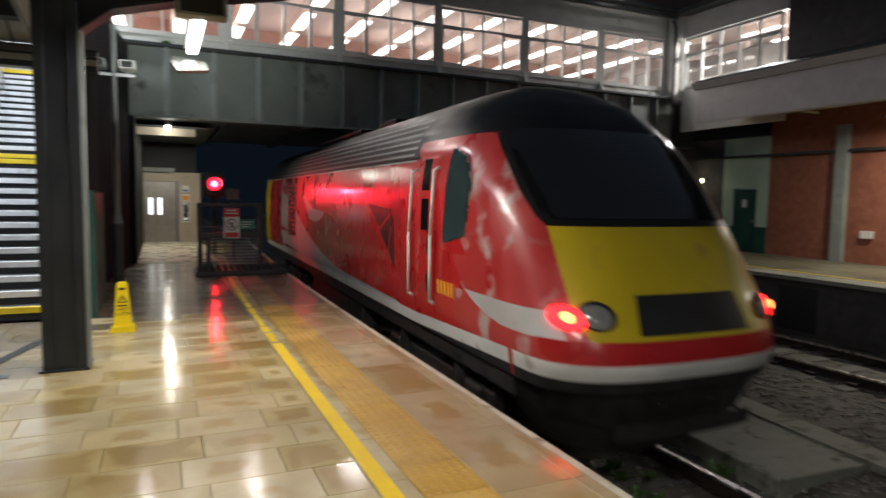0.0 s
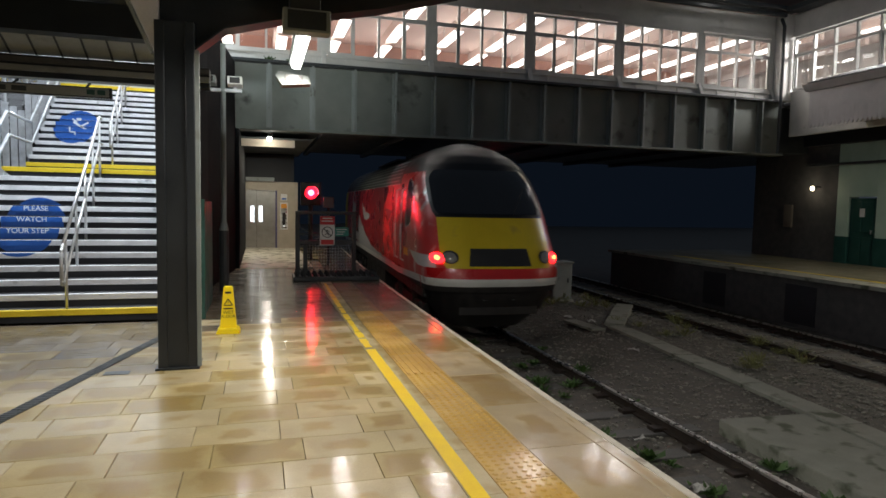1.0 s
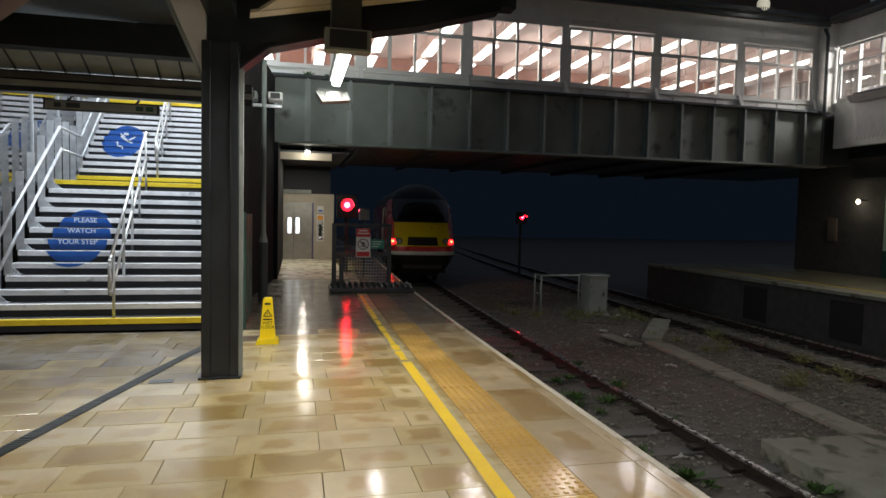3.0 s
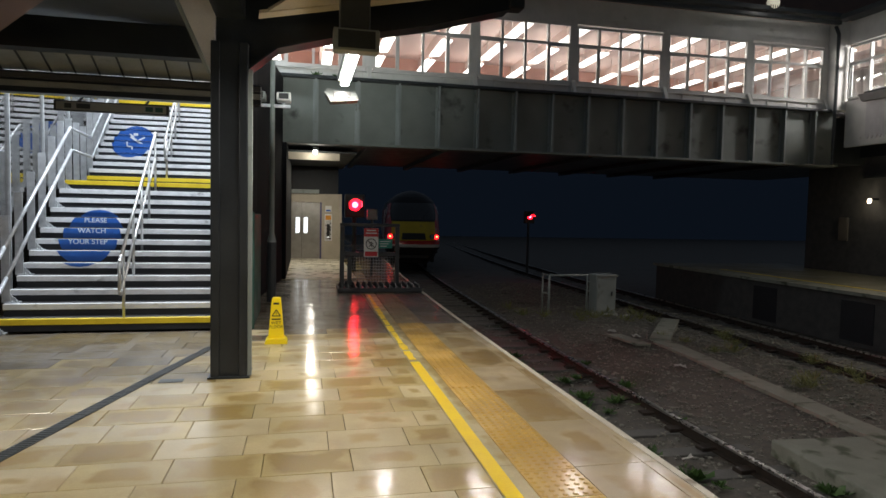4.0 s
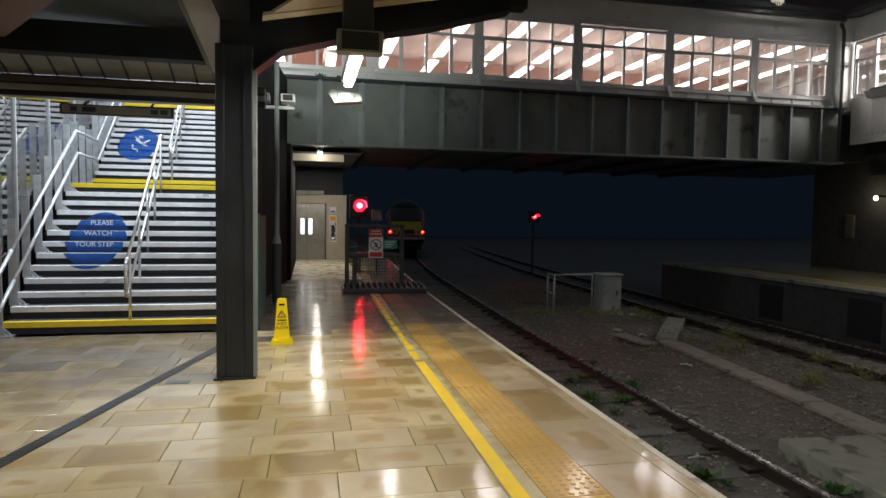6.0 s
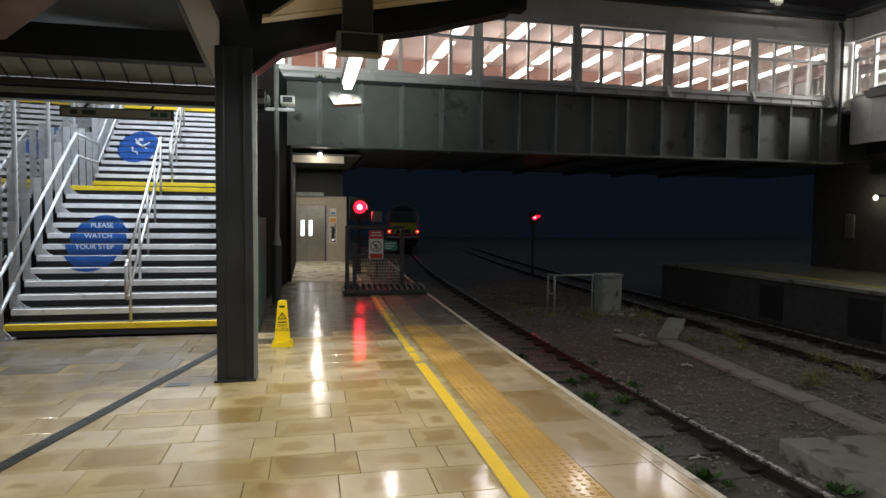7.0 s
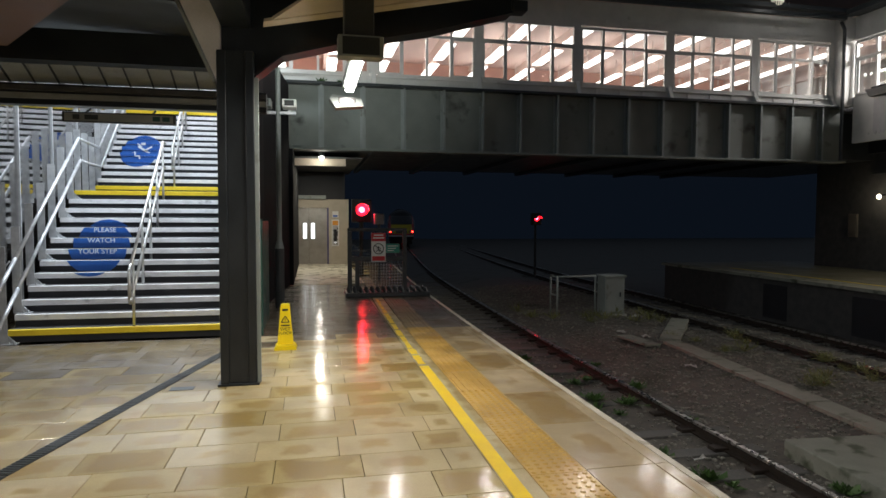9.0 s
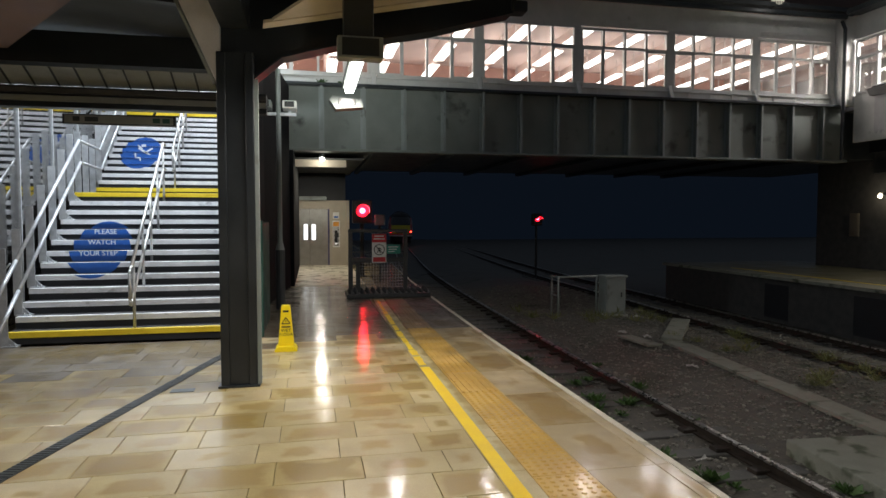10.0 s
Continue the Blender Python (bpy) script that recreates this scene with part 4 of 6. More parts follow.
# ---- canopy over the near platform ----
can = thing("canopy", "dark upswept steel platform canopy with rooflights", "canopy", kind="structure")
COLX, COLY = -0.72, 6.62
for i, cy in enumerate((COLY, COLY - 8.2)):
    c = thing("canopy_column", "charcoal painted steel canopy column on a base plate", "column", group="canopy columns", kind="structure")
    part("shaft", box(box(B(), COLX - 0.1, COLX + 0.1, cy - 0.14, cy + 0.14, 0.0, 3.3), COLX - 0.175, COLX - 0.09, cy - 0.16, cy + 0.16, 0, 3.3, 0.01), M_COLUMN, c)
    part("flange", box(B(), COLX + 0.09, COLX + 0.175, cy - 0.16, cy + 0.16, 0, 3.3, 0.01), M_COLUMN, c)
    part("base_plate", box(B(), COLX - 0.2, COLX + 0.2, cy - 0.185, cy + 0.185, 0, 0.02, 0.004), M_COLUMN, c)
    part("cover_strip", box(B(), COLX + 0.176, COLX + 0.215, cy - 0.14, cy - 0.1, 0.02, 3.05), M_STEEL_GR, c, "grey conduit")
    arm = thing("canopy_arm", "dark tapering cantilever arm of the canopy", "beam", group="canopy arms", kind="structure")
    part("web", prism(B(), [(-0.72, 3.0), (-0.56, 3.04), (-0.27, 3.28), (0.29, 3.43), (1.23, 3.62), (2.12, 3.87), (2.2, 4.08), (1.2, 3.98), (-0.72, 3.9)], "y", cy - 0.05, cy + 0.05), M_COLUMN, arm)
    part("flange", prism(B(), [(-0.56, 3.035), (-0.27, 3.275), (0.29, 3.425), (1.23, 3.615), (2.12, 3.865), (2.12, 3.885), (1.23, 3.635), (0.29, 3.445), (-0.27, 3.295), (-0.56, 3.06)], "y", cy - 0.13, cy + 0.13), M_COLUMN, arm)
    part("haunch", prism(B(), [(-0.86, 2.98), (-0.9, 3.02), (-1.3, 3.92), (-0.86, 3.92)], "y", cy - 0.14, cy + 0.05), M_VALANCE, arm, "grey painted haunch plate")
    part("gusset", prism(B(), [(-0.72, 2.98), (-0.858, 2.98), (-0.858, 3.92), (-0.72, 3.92)], "y", cy - 0.05, cy + 0.05), M_COLUMN, arm)
    part("haunch_flange", prism(B(), [(-0.9, 2.99), (-1.31, 3.91), (-1.335, 3.9), (-0.925, 2.98)], "y", cy - 0.15, cy + 0.15), M_STEEL_GR, arm, "grey painted haunch plate")
    part("rafter", prism(B(), [(-0.72, 3.72), (-6.5, 4.14), (-6.5, 4.3), (-0.72, 3.9)], "y", cy - 0.05, cy + 0.05), M_COLUMN, arm)
    part("finial", box(B(), 2.12, 2.3, cy - 0.1, cy + 0.1, 3.9, 4.02, 0.02), M_COLUMN, arm)
part("roof_sheet", prism(B(), [(-0.9, 3.92), (2.4, 4.12), (2.4, 4.16), (-0.9, 3.96)], "y", -5, 6.78), M_ROOFDARK, can, "dark profiled roof sheet")
part("roof_sheet", prism(B(), [(-0.9, 3.92), (-9, 4.5), (-9, 4.54), (-0.9, 3.96)], "y", -5, 9.35), M_ROOFDARK, can)
for i in range(14):
    y = -4.8 + i * 0.82
    part("purlin", prism(B(), [(-0.7, 3.86), (2.35, 4.05), (2.35, 4.1), (-0.7, 3.91)], "y", y, y + 0.06), M_COLUMN, can)
for y0, y1, cut in ((4.4, 6.1, 0.3), (6.13, 6.3, 0.0)):
    bm = B()
    plan = [(-0.44 + cut / 3, y1), (1.75, y1), (1.75, y0), (-0.44 + cut * 4 + 0.02, y0)]
    lo = [bm.verts.new((x, y, 3.49 + 0.2 * (x + 0.43))) for x, y in plan]
    hi = [bm.verts.new((x, y, 3.52 + 0.2 * (x + 0.43))) for x, y in plan]
    bm.faces.new(lo)
    bm.faces.new(hi[::-1])
    for k in range(4):
        bm.faces.new((lo[k], hi[k], hi[(k + 1) % 4], lo[(k + 1) % 4]))
    bmesh.ops.recalc_face_normals(bm, faces=bm.faces[:])
    part("soffit_board", bm, M_SOFFIT, can, "cream soffit board")
part("spine_beam", box(B(), -0.86, -0.58, -5, 6.78, 3.55, 3.9, 0.01), M_COLUMN, can)
part("eave_beam", box(B(), -9, -0.6, 9.1, 9.3, 3.13, 3.4, 0.01), M_COLUMN, can, "dark eaves beam before the stairs")
part("eave_lip", box(B(), -9, -0.6, 9.02, 9.098, 3.3, 3.36), M_BRICK_DK, can)
part("eave_strip", box(B(), -9, -0.6, 9.06, 9.098, 3.2, 3.27), M_PANEL, can, "pale weathered strip along the beam")
for i in range(28):
    x = -8.911 + i * 0.2857
    part("rooflight", prism(B(), [(9.12, 3.41), (8.75, 3.585), (8.75, 3.605), (9.12, 3.44)], "x", x + 0.012, x + 0.274), M_PANEL, can, "grey translucent rooflight sheet")
    part("glazing_bar", prism(B(), [(9.12, 3.395), (8.75, 3.575), (8.75, 3.615), (9.12, 3.45)], "x", x - 0.012, x + 0.012), M_COLUMN, can)
part("purlin_beam", box(B(), -9, -0.87, 8.5, 8.74, 3.57, 3.95), M_COLUMN, can)
# added panel, its brown stands for the lit part of the ceiling
bm = B()
plan = [(-2.16, 6.49), (-3.52, 8.45), (-7.5, 8.45), (-7.5, 4.6), (-1.2, 5.0)]
prism(bm, plan, "z", 3.7, 3.73)
part("soffit_panel", bm, M_BROWN, can, "dull brown panel standing for the lit part of the ceiling")

es = thing("exit_sign", "long dark hanging exit sign seen edge-lit", "sign")
part("sign_board", box(B(), -3.13, -1.76, 8.96, 9.02, 2.9, 3.03, 0.006), M_STEEL_DK, es)
part("sign_face", box(B(), -3.1, -1.79, 8.95, 8.959, 2.915, 3.015), M_PANEL, es)
for a, b in ((-3.0, -2.92), (-2.86, -2.7), (-2.04, -1.95), (-1.92, -1.83)):
    part("sign_mark", box(B(), a, b, 8.944, 8.949, 2.935, 2.995), M_GREEN_DK if a > -2.1 else M_STEEL_DK, es)
for xx in (-2.85, -2.05):
    part("hanger", rod(B(), (xx, 8.99, 3.03), (xx, 9.15, 3.1), 0.015), M_STEEL_DK, es)

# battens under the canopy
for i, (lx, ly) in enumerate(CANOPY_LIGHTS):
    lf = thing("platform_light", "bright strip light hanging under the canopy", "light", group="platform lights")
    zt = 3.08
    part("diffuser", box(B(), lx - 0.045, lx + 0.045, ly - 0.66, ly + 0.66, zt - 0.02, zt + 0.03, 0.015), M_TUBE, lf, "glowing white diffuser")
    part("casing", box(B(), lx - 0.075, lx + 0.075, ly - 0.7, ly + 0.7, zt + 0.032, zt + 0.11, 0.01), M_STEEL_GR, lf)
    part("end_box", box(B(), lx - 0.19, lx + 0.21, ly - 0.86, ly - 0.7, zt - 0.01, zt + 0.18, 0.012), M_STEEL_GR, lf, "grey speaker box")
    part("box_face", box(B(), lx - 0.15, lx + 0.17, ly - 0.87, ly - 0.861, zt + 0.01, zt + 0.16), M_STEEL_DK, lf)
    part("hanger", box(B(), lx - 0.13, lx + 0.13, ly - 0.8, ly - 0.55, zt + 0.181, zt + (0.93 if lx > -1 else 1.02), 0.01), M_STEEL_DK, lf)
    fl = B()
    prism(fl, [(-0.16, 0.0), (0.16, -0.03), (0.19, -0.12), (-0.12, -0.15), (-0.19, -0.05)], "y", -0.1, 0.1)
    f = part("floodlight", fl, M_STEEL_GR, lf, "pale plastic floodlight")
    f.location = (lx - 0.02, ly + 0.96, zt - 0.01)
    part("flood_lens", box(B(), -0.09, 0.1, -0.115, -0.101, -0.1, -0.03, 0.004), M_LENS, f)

# ---- platform furniture ----
wf = thing("wet_floor_sign", "yellow plastic wet-floor cone sign standing on the platform", "sign", at=(-0.335, 8.2, 0))
sg = B()
prism(sg, [(-0.1, 0.05), (0.1, 0.05), (0.055, 0.56), (0.04, 0.575), (-0.04, 0.575), (-0.055, 0.56)], "y", -0.05, 0.05)
part("body", sg, M_PLASTIC_Y, wf)
part("foot", prism(B(), [(-0.14, 0.0), (0.14, 0.0), (0.13, 0.035), (0.105, 0.06), (-0.105, 0.06), (-0.13, 0.035)], "y", -0.13, 0.13), M_PLASTIC_Y, wf)
t = B()
for a, b in (((-0.05, 0.345), (0.05, 0.345)), ((0.05, 0.345), (0, 0.425)), ((0, 0.425), (-0.05, 0.345))):
    rod(t, (a[0], -0.053, a[1]), (b[0], -0.053, b[1]), 0.006, seg=6)
box(t, -0.004, 0.004, -0.055, -0.051, 0.365, 0.395)
part("warning_triangle", t, M_INK, wf)
lettering("WET", 0.06, pose(0, -0.052, 0.255, 90), M_INK, wf)
lettering("FLOOR", 0.052, pose(0, -0.052, 0.205, 90), M_INK, wf)
part("caution_bar", box(B(), -0.055, 0.055, -0.054, -0.051, 0.295, 0.312), M_INK, wf)
part("maker_mark", box(B(), -0.035, 0.035, -0.054, -0.051, 0.49, 0.515), M_INK, wf)

pole = thing("camera_pole", "slim grey pole carrying two cameras on the platform", "pole", at=(-0.58, 11.97, 0))
part("lower_post", rod(B(), (0, 0, 0), (0, 0, 1.1), 0.085), M_STEEL_DK, pole, smooth=False)
part("collar", rod(B(), (0, 0, 1.1), (0, 0, 1.25), 0.085, 0.05), M_STEEL_GR, pole)
part("upper_post", rod(B(), (0, 0, 1.25), (0, 0, 4.4), 0.045), M_STEEL_GR, pole)
part("bracket", box(B(), -0.36, 0.32, -0.03, 0.03, 3.56, 3.62, 0.01), M_GALV, pole)
for s in (-0.24, 0.2):
    c = part("camera_housing", box(B(), s - 0.16 if s < 0 else s - 0.12, s + 0.13, -0.28, 0.1, 3.66, 3.8, 0.015), M_SIGNWHITE if s > 0 else M_STEEL_GR, pole, "grey camera housing")
    part("camera_glass", box(B(), s - 0.12 if s < 0 else s - 0.08, s + 0.09, -0.29, -0.281, 3.68, 3.78), M_INK, c)
    part("camera_mount", rod(B(), (s, 0, 3.62), (s, 0, 3.67), 0.025), M_GALV, pole)

fp = thing("fence_panel", "dark green steel screen panel beside the stairs", "fence", at=(-0.72, 9.3, 0))
part("panel", box(B(), -0.03, 0.03, -0.05, 1.4, 0.02, 1.62, 0.01), M_GREEN_DK, fp)
part("post", box(B(), -0.04, 0.04, -0.14, -0.051, 0, 1.65, 0.008), M_GREEN_DK, fp)

bar = thing("platform_barrier", "dark green end-of-platform barrier with warning signs", "barrier")
BX0, BX1, BYB = 0.8, 1.98, 13.45
for x in (BX0, BX0 + 0.16, BX1):
    part("post", box(B(), x - 0.045, x + 0.045, BYB, BYB + 0.09, 0.0, 1.38 if x != BX0 + 0.16 else 0.74, 0.008), M_STEEL_DK, bar)
part("top_rail", box(B(), BX0 - 0.05, BX1 + 0.05, BYB + 0.005, BYB + 0.085, 1.381, 1.45, 0.008), M_STEEL_DK, bar)
part("mid_rail", box(B(), BX0 + 0.046, BX1 - 0.046, BYB + 0.005, BYB + 0.085, 0.745, 0.84, 0.008), M_STEEL_DK, bar)
part("sign_rail", box(B(), BX0 + 0.046, BX1 - 0.046, BYB, BYB + 0.03, 0.95, 0.98), M_STEEL_DK, bar)
bm = B()
for i in range(16):
    rod(bm, (BX0 + 0.25 + i * 0.06, BYB + 0.04, 0.2), (BX0 + 0.25 + i * 0.06, BYB + 0.04, 0.745), 0.0035, seg=5)
for i in range(9):
    rod(bm, (BX0 + 0.2, BYB + 0.04, 0.2 + i * 0.065), (BX1 - 0.045, BYB + 0.04, 0.2 + i * 0.065), 0.0035, seg=5)
part("wire_mesh", bm, M_GALV, bar)
part("tray", box(B(), BX0 - 0.1, BX1 + 0.5, BYB - 0.35, BYB + 0.4, 0.0, 0.1, 0.02), M_STEEL_DK, bar)
bm = B()
for i in range(14):
    for j in range(4):
        rod(bm, (BX0 - 0.02 + i * 0.125, BYB - 0.26 + j * 0.17, 0.1), (BX0 - 0.02 + i * 0.125, BYB - 0.26 + j * 0.17, 0.2), 0.05, 0.005, seg=5)
tagged(part("deterrent_strip", bm, M_STEEL_DK, bar, "black rubber deterrent cones"), kind="stuff")
sg = part("warning_sign", box(B(), 1.17, 1.48, BYB - 0.02, BYB - 0.004, 0.8, 1.42, 0.003), M_SIGNWHITE, bar, "white and red prohibition sign")
part("sign_header", box(B(), 1.172, 1.478, BYB - 0.024, BYB - 0.021, 1.24, 1.418), M_SIGNRED, sg)
part("sign_footer", box(B(), 1.19, 1.46, BYB - 0.024, BYB - 0.021, 0.82, 0.92), M_SIGNRED, sg)
ring = B()
for k in range(24):
    a, b = 2 * math.pi * k / 24, 2 * math.pi * (k + 1) / 24
    rod(ring, (1.325 + 0.11 * math.cos(a), BYB - 0.024, 1.08 + 0.11 * math.sin(a)), (1.325 + 0.11 * math.cos(b), BYB - 0.024, 1.08 + 0.11 * math.sin(b)), 0.009, seg=5)
rod(ring, (1.25, BYB - 0.026, 1.155), (1.4, BYB - 0.026, 1.005), 0.009, seg=5)
part("prohibition_ring", ring, M_INK, sg)
pic = B()
for a, b in (((1.325, 1.13), (1.32, 1.07)), ((1.32, 1.07), (1.35, 1.01)), ((1.32, 1.07), (1.28, 1.02)), ((1.325, 1.12), (1.37, 1.08)), ((1.325, 1.12), (1.285, 1.09))):
    rod(pic, (a[0], BYB - 0.023, a[1]), (b[0], BYB - 0.023, b[1]), 0.009, seg=5)
part("pictogram", pic, M_INK, sg)
for k, w in enumerate((0.2, 0.24)):
    part("text_bar", box(B(), 1.325 - w / 2, 1.325 + w / 2, BYB - 0.028, BYB - 0.025, 1.36 - k * 0.06, 1.385 - k * 0.06), M_SIGNWHITE, sg)
sg.location = (0.085, 0.0, -0.07)
gs = part("green_sign", box(B(), 1.49, 1.78, BYB - 0.02, BYB - 0.004, 0.98, 1.18, 0.003), M_SIGNGREEN, bar, "small green notice")
for k in range(3):
    part("text_bar", box(B(), 1.52, 1.74 - 0.04 * k, BYB - 0.024, BYB - 0.021, 1.12 - 0.05 * k, 1.135 - 0.05 * k), M_SIGNWHITE, gs)

gs.location = (0.085, 0.0, -0.06)


def signal(x, y, z0, z, r, label, hood=True):
    s = thing("railway_signal", label, "signal", group="signals", at=(x, y, z0))
    h = z - z0
    part("post", rod(B(), (0, 0.25, 0), (0, 0.25, h - 0.2), 0.06), M_STEEL_DK, s)
    part("head", box(B(), -r - 0.14, r + 0.14, 0.06, 0.3, h - r - 0.22, h + r + 0.16, 0.03), M_INK, s, "black signal head")
    part("lens", rod(B(), (0, 0.03, h), (0, 0.058, h), r * 0.6), M_REDGLOW, s, "glowing red aspect")
    # wider glowing disc imitates the bloom round the aspect
    part("lens_rim", rod(B(), (0, 0.045, h), (0, 0.06, h), r * 1.25, seg=20), M_REDHALO, s, "glowing red disc standing for the halo round the lens")
    hd = B()
    bmesh.ops.create_cone(hd, cap_ends=False, segments=20, radius1=r + 0.03, radius2=r + 0.03, depth=0.46, matrix=Matrix.Translation((0, -0.14, h)) @ pose(0, 0, 0, 90))
    bmesh.ops.delete(hd, geom=[v for v in hd.verts if v.co.z < h - r * 0.4], context="VERTS")
    part("hood", hd, M_INK, s)
    return s


signal(1.42, 18.0, 0.0, 1.9, 0.14, "railway signal showing a red light at the platform end")
signal(10.5, 28.2, -1.1, 1.66, 0.1, "distant ground-mounted railway signal showing red")

eb = thing("equipment_box", "small grey equipment box on a post behind the barrier", "box", at=(1.76, 16.6, 0))
part("post", rod(B(), (0, 0, 0), (0, 0, 1.5), 0.035), M_STEEL_DK, eb)
part("case", box(B(), -0.13, 0.13, -0.08, 0.1, 1.5, 1.78, 0.015), M_STEEL_GR, eb)
part("case_door", box(B(), -0.1, 0.1, -0.092, -0.081, 1.53, 1.75, 0.004), M_STEEL_GR, eb)

# ---- lineside ----
rb = thing("relay_box", "grey steel lineside cabinet standing in the ballast", "cabinet", at=(8.44, 16.6, -1.1))
part("body", box(B(), -0.3, 0.3, -0.25, 0.25, 0.05, 1.1, 0.015), M_STEEL_GR, rb)
part("lid", box(B(), -0.34, 0.34, -0.29, 0.29, 1.1, 1.16, 0.015), M_STEEL_GR, rb)
part("plinth", box(B(), -0.36, 0.36, -0.3, 0.3, -0.1, 0.05, 0.01), M_CONCRETE, rb)
part("door", box(B(), -0.26, 0.26, -0.262, -0.251, 0.1, 1.05, 0.006), M_STEEL_GR, rb)
part("latch", box(B(), 0.14, 0.18, -0.285, -0.263, 0.55, 0.68, 0.005), M_STEEL_DK, rb)
hr = thing("guard_rail", "pale tubular guard rail beside the lineside cabinet", "rail", at=(6.76, 16.5, -1.1))
part("top_tube", sweep(B(), [Vector((0, 0, 0)), Vector((0, 0, 1.13)), Vector((1.2, 0.1, 1.13)), Vector((1.2, 0.1, 0))], 0.03), M_STEEL_GR, hr, smooth=True)
part("mid_tube", rod(B(), (0, 0, 0.6), (0, 0.5, 0.6), 0.025), M_STEEL_GR, hr)
part("rear_tube", sweep(B(), [Vector((0, 0, 1.13)), Vector((0, 0.5, 1.13)), Vector((0, 0.5, 0))], 0.025), M_STEEL_GR, hr, smooth=True)

tg = thing("cable_trough", "concrete cable trough with slab lids through the ballast", "trough")


def lids(p0, p1, wid, z):
    v = Vector((p1[0] - p0[0], p1[1] - p0[1], 0))
    n = max(1, round(v.length / 0.92))
    rz = math.atan2(v.y, v.x) - math.pi / 2
    L = v.length / n
    me = mesh_of(box(B(), -wid / 2, wid / 2, -L / 2 + 0.006, L / 2 - 0.006, 0, 0.06, 0.008), M_TROUGH)
    me2 = mesh_of(box(B(), -wid / 2 + 0.03, wid / 2 - 0.03, -L / 2, L / 2, -0.2, -0.002), M_TROUGH)
    for i in range(n):
        f = (i + 0.5) / n
        loc = (p0[0] + v.x * f, p0[1] + v.y * f, z + random.uniform(-0.008, 0.008))
        ob = piece("trough_lid", me, tg, loc, rz + random.uniform(-0.012, 0.012))
        piece("trough_channel", me2, tg, (loc[0], loc[1], z), rz)


lids((6.82, 3.2), (7.69, 12.25), 0.4, -1.05)
lids((7.76, 12.45), (9.62, 14.95), 0.44, -1.04)
loose = tagged(part("loose_lid", box(B(), -0.2, 0.2, -0.5, 0.5, 0, 0.05, 0.008), M_TROUGH), "loose concrete trough lid lying on the ballast", "lid")
loose.matrix_basis = pose(7.08, 12.6, -1.05, 2, 3, 12)
slb = tagged(part("concrete_slab", box(B(), -0.65, 0.65, -1.3, 1.3, -0.16, 0.06, 0.02), M_TROUGH), "large weathered concrete slab lying on the ballast", "slab")
slb.matrix_basis = pose(6.22, 5.2, -1.08, 0, 0, -4)
# stones
rng = random.Random(4)
stone = []
for k in range(5):
    g = B()
    bmesh.ops.create_icosphere(g, subdivisions=1, radius=1.0)
    for v in g.verts:
        v.co *= rng.uniform(0.7, 1.2)
        v.co.z *= 0.7
    stone.append(([v.co.copy() for v in g.verts], [[v.index for v in f.verts] for f in g.faces]))
    g.free()
verts, faces = [], []
for i in range(34000):
    y = 2.5 + 22 * rng.random() ** 1.7
    x = rng.uniform(2.55, 12.4) + bend(y)
    if x - bend(y) < 5.15 and rng.random() < 0.55:
        continue
    r = rng.uniform(0.01, 0.024) * rng.choice((1, 1, 1, 1.7))
    vs, fs = stone[i % 5]
    base = len(verts)
    a = rng.uniform(0, 6.28)
    ca, sa = math.cos(a) * r, math.sin(a) * r
    xt = x - bend(y)
    z = -1.21 + 0.05 * noise.noise((x * 0.9, y * 0.9, 0)) + 0.035 * noise.noise((x * 4, y * 4, 3)) + (0.17 * math.sin((xt - 5.6) / 4.0 * math.pi) if 5.6 < xt < 9.6 else 0)
    verts += [(x + ca * v.x - sa * v.y, y + sa * v.x + ca * v.y, z + r * v.z) for v in vs]
    faces += [[base + k for k in f] for f in fs]
me = bpy.data.meshes.new("ballast_stones")
me.from_pydata(verts, [], faces)
me.materials.append(M_STONE)
tagged(new("ballast_stones", me), "loose grey-brown ballast stones between the tracks", "ballast", kind="stuff")


def weed(label, x, y, z, n, size, material, seed):
    r = random.Random(seed)
    g = B()
    root = g.verts.new((0, 0, 0))
    for i in range(n):
        a, t, l = r.uniform(0, 6.28), r.uniform(0.2, 1.2), size * r.uniform(0.5, 1.1)
        p = Vector((r.gauss(0, size * 0.35), r.gauss(0, size * 0.35), 0))
        d = Vector((math.cos(a) * math.sin(t), math.sin(a) * math.sin(t), math.cos(t)))
        side = Vector((-math.sin(a), math.cos(a), 0)) * l * (0.2 if material is M_LEAF else 0.03)
        q = [root] + [g.verts.new(v) for v in (p + d * l * 0.5 + side, p + d * l - Vector((0, 0, l * 0.15)), p + d * l * 0.5 - side)]
        g.faces.new(q)
    ob = part("weed", g, material)
    ob.location = (x, y, z)
    return tagged(ob, label, "weed", group="lineside weeds")


rng = random.Random(9)
weed("small green plant growing on the girder ledge", 0.25, BY - 0.1, 5.05, 30, 0.14, M_LEAF, 200)
weed("small green plant growing on the girder ledge", 0.75, BY - 0.12, 5.05, 22, 0.09, M_LEAF, 201)
for i in range(28):
    y = rng.uniform(4.2, 12)
    weed("small green weed growing in the ballast", rng.choice((4.2, 4.5, 5.3, 4.0)) + rng.uniform(-0.25, 0.25) + bend(y), y, -1.19, 44, rng.uniform(0.1, 0.22), M_LEAF, i)
for i in range(16):
    weed("tuft of dry yellow-green grass in the ballast", rng.uniform(8.0, 9.8), rng.uniform(8.4, 13), -1.06, 60, rng.uniform(0.2, 0.34), M_GRASS, 50 + i)
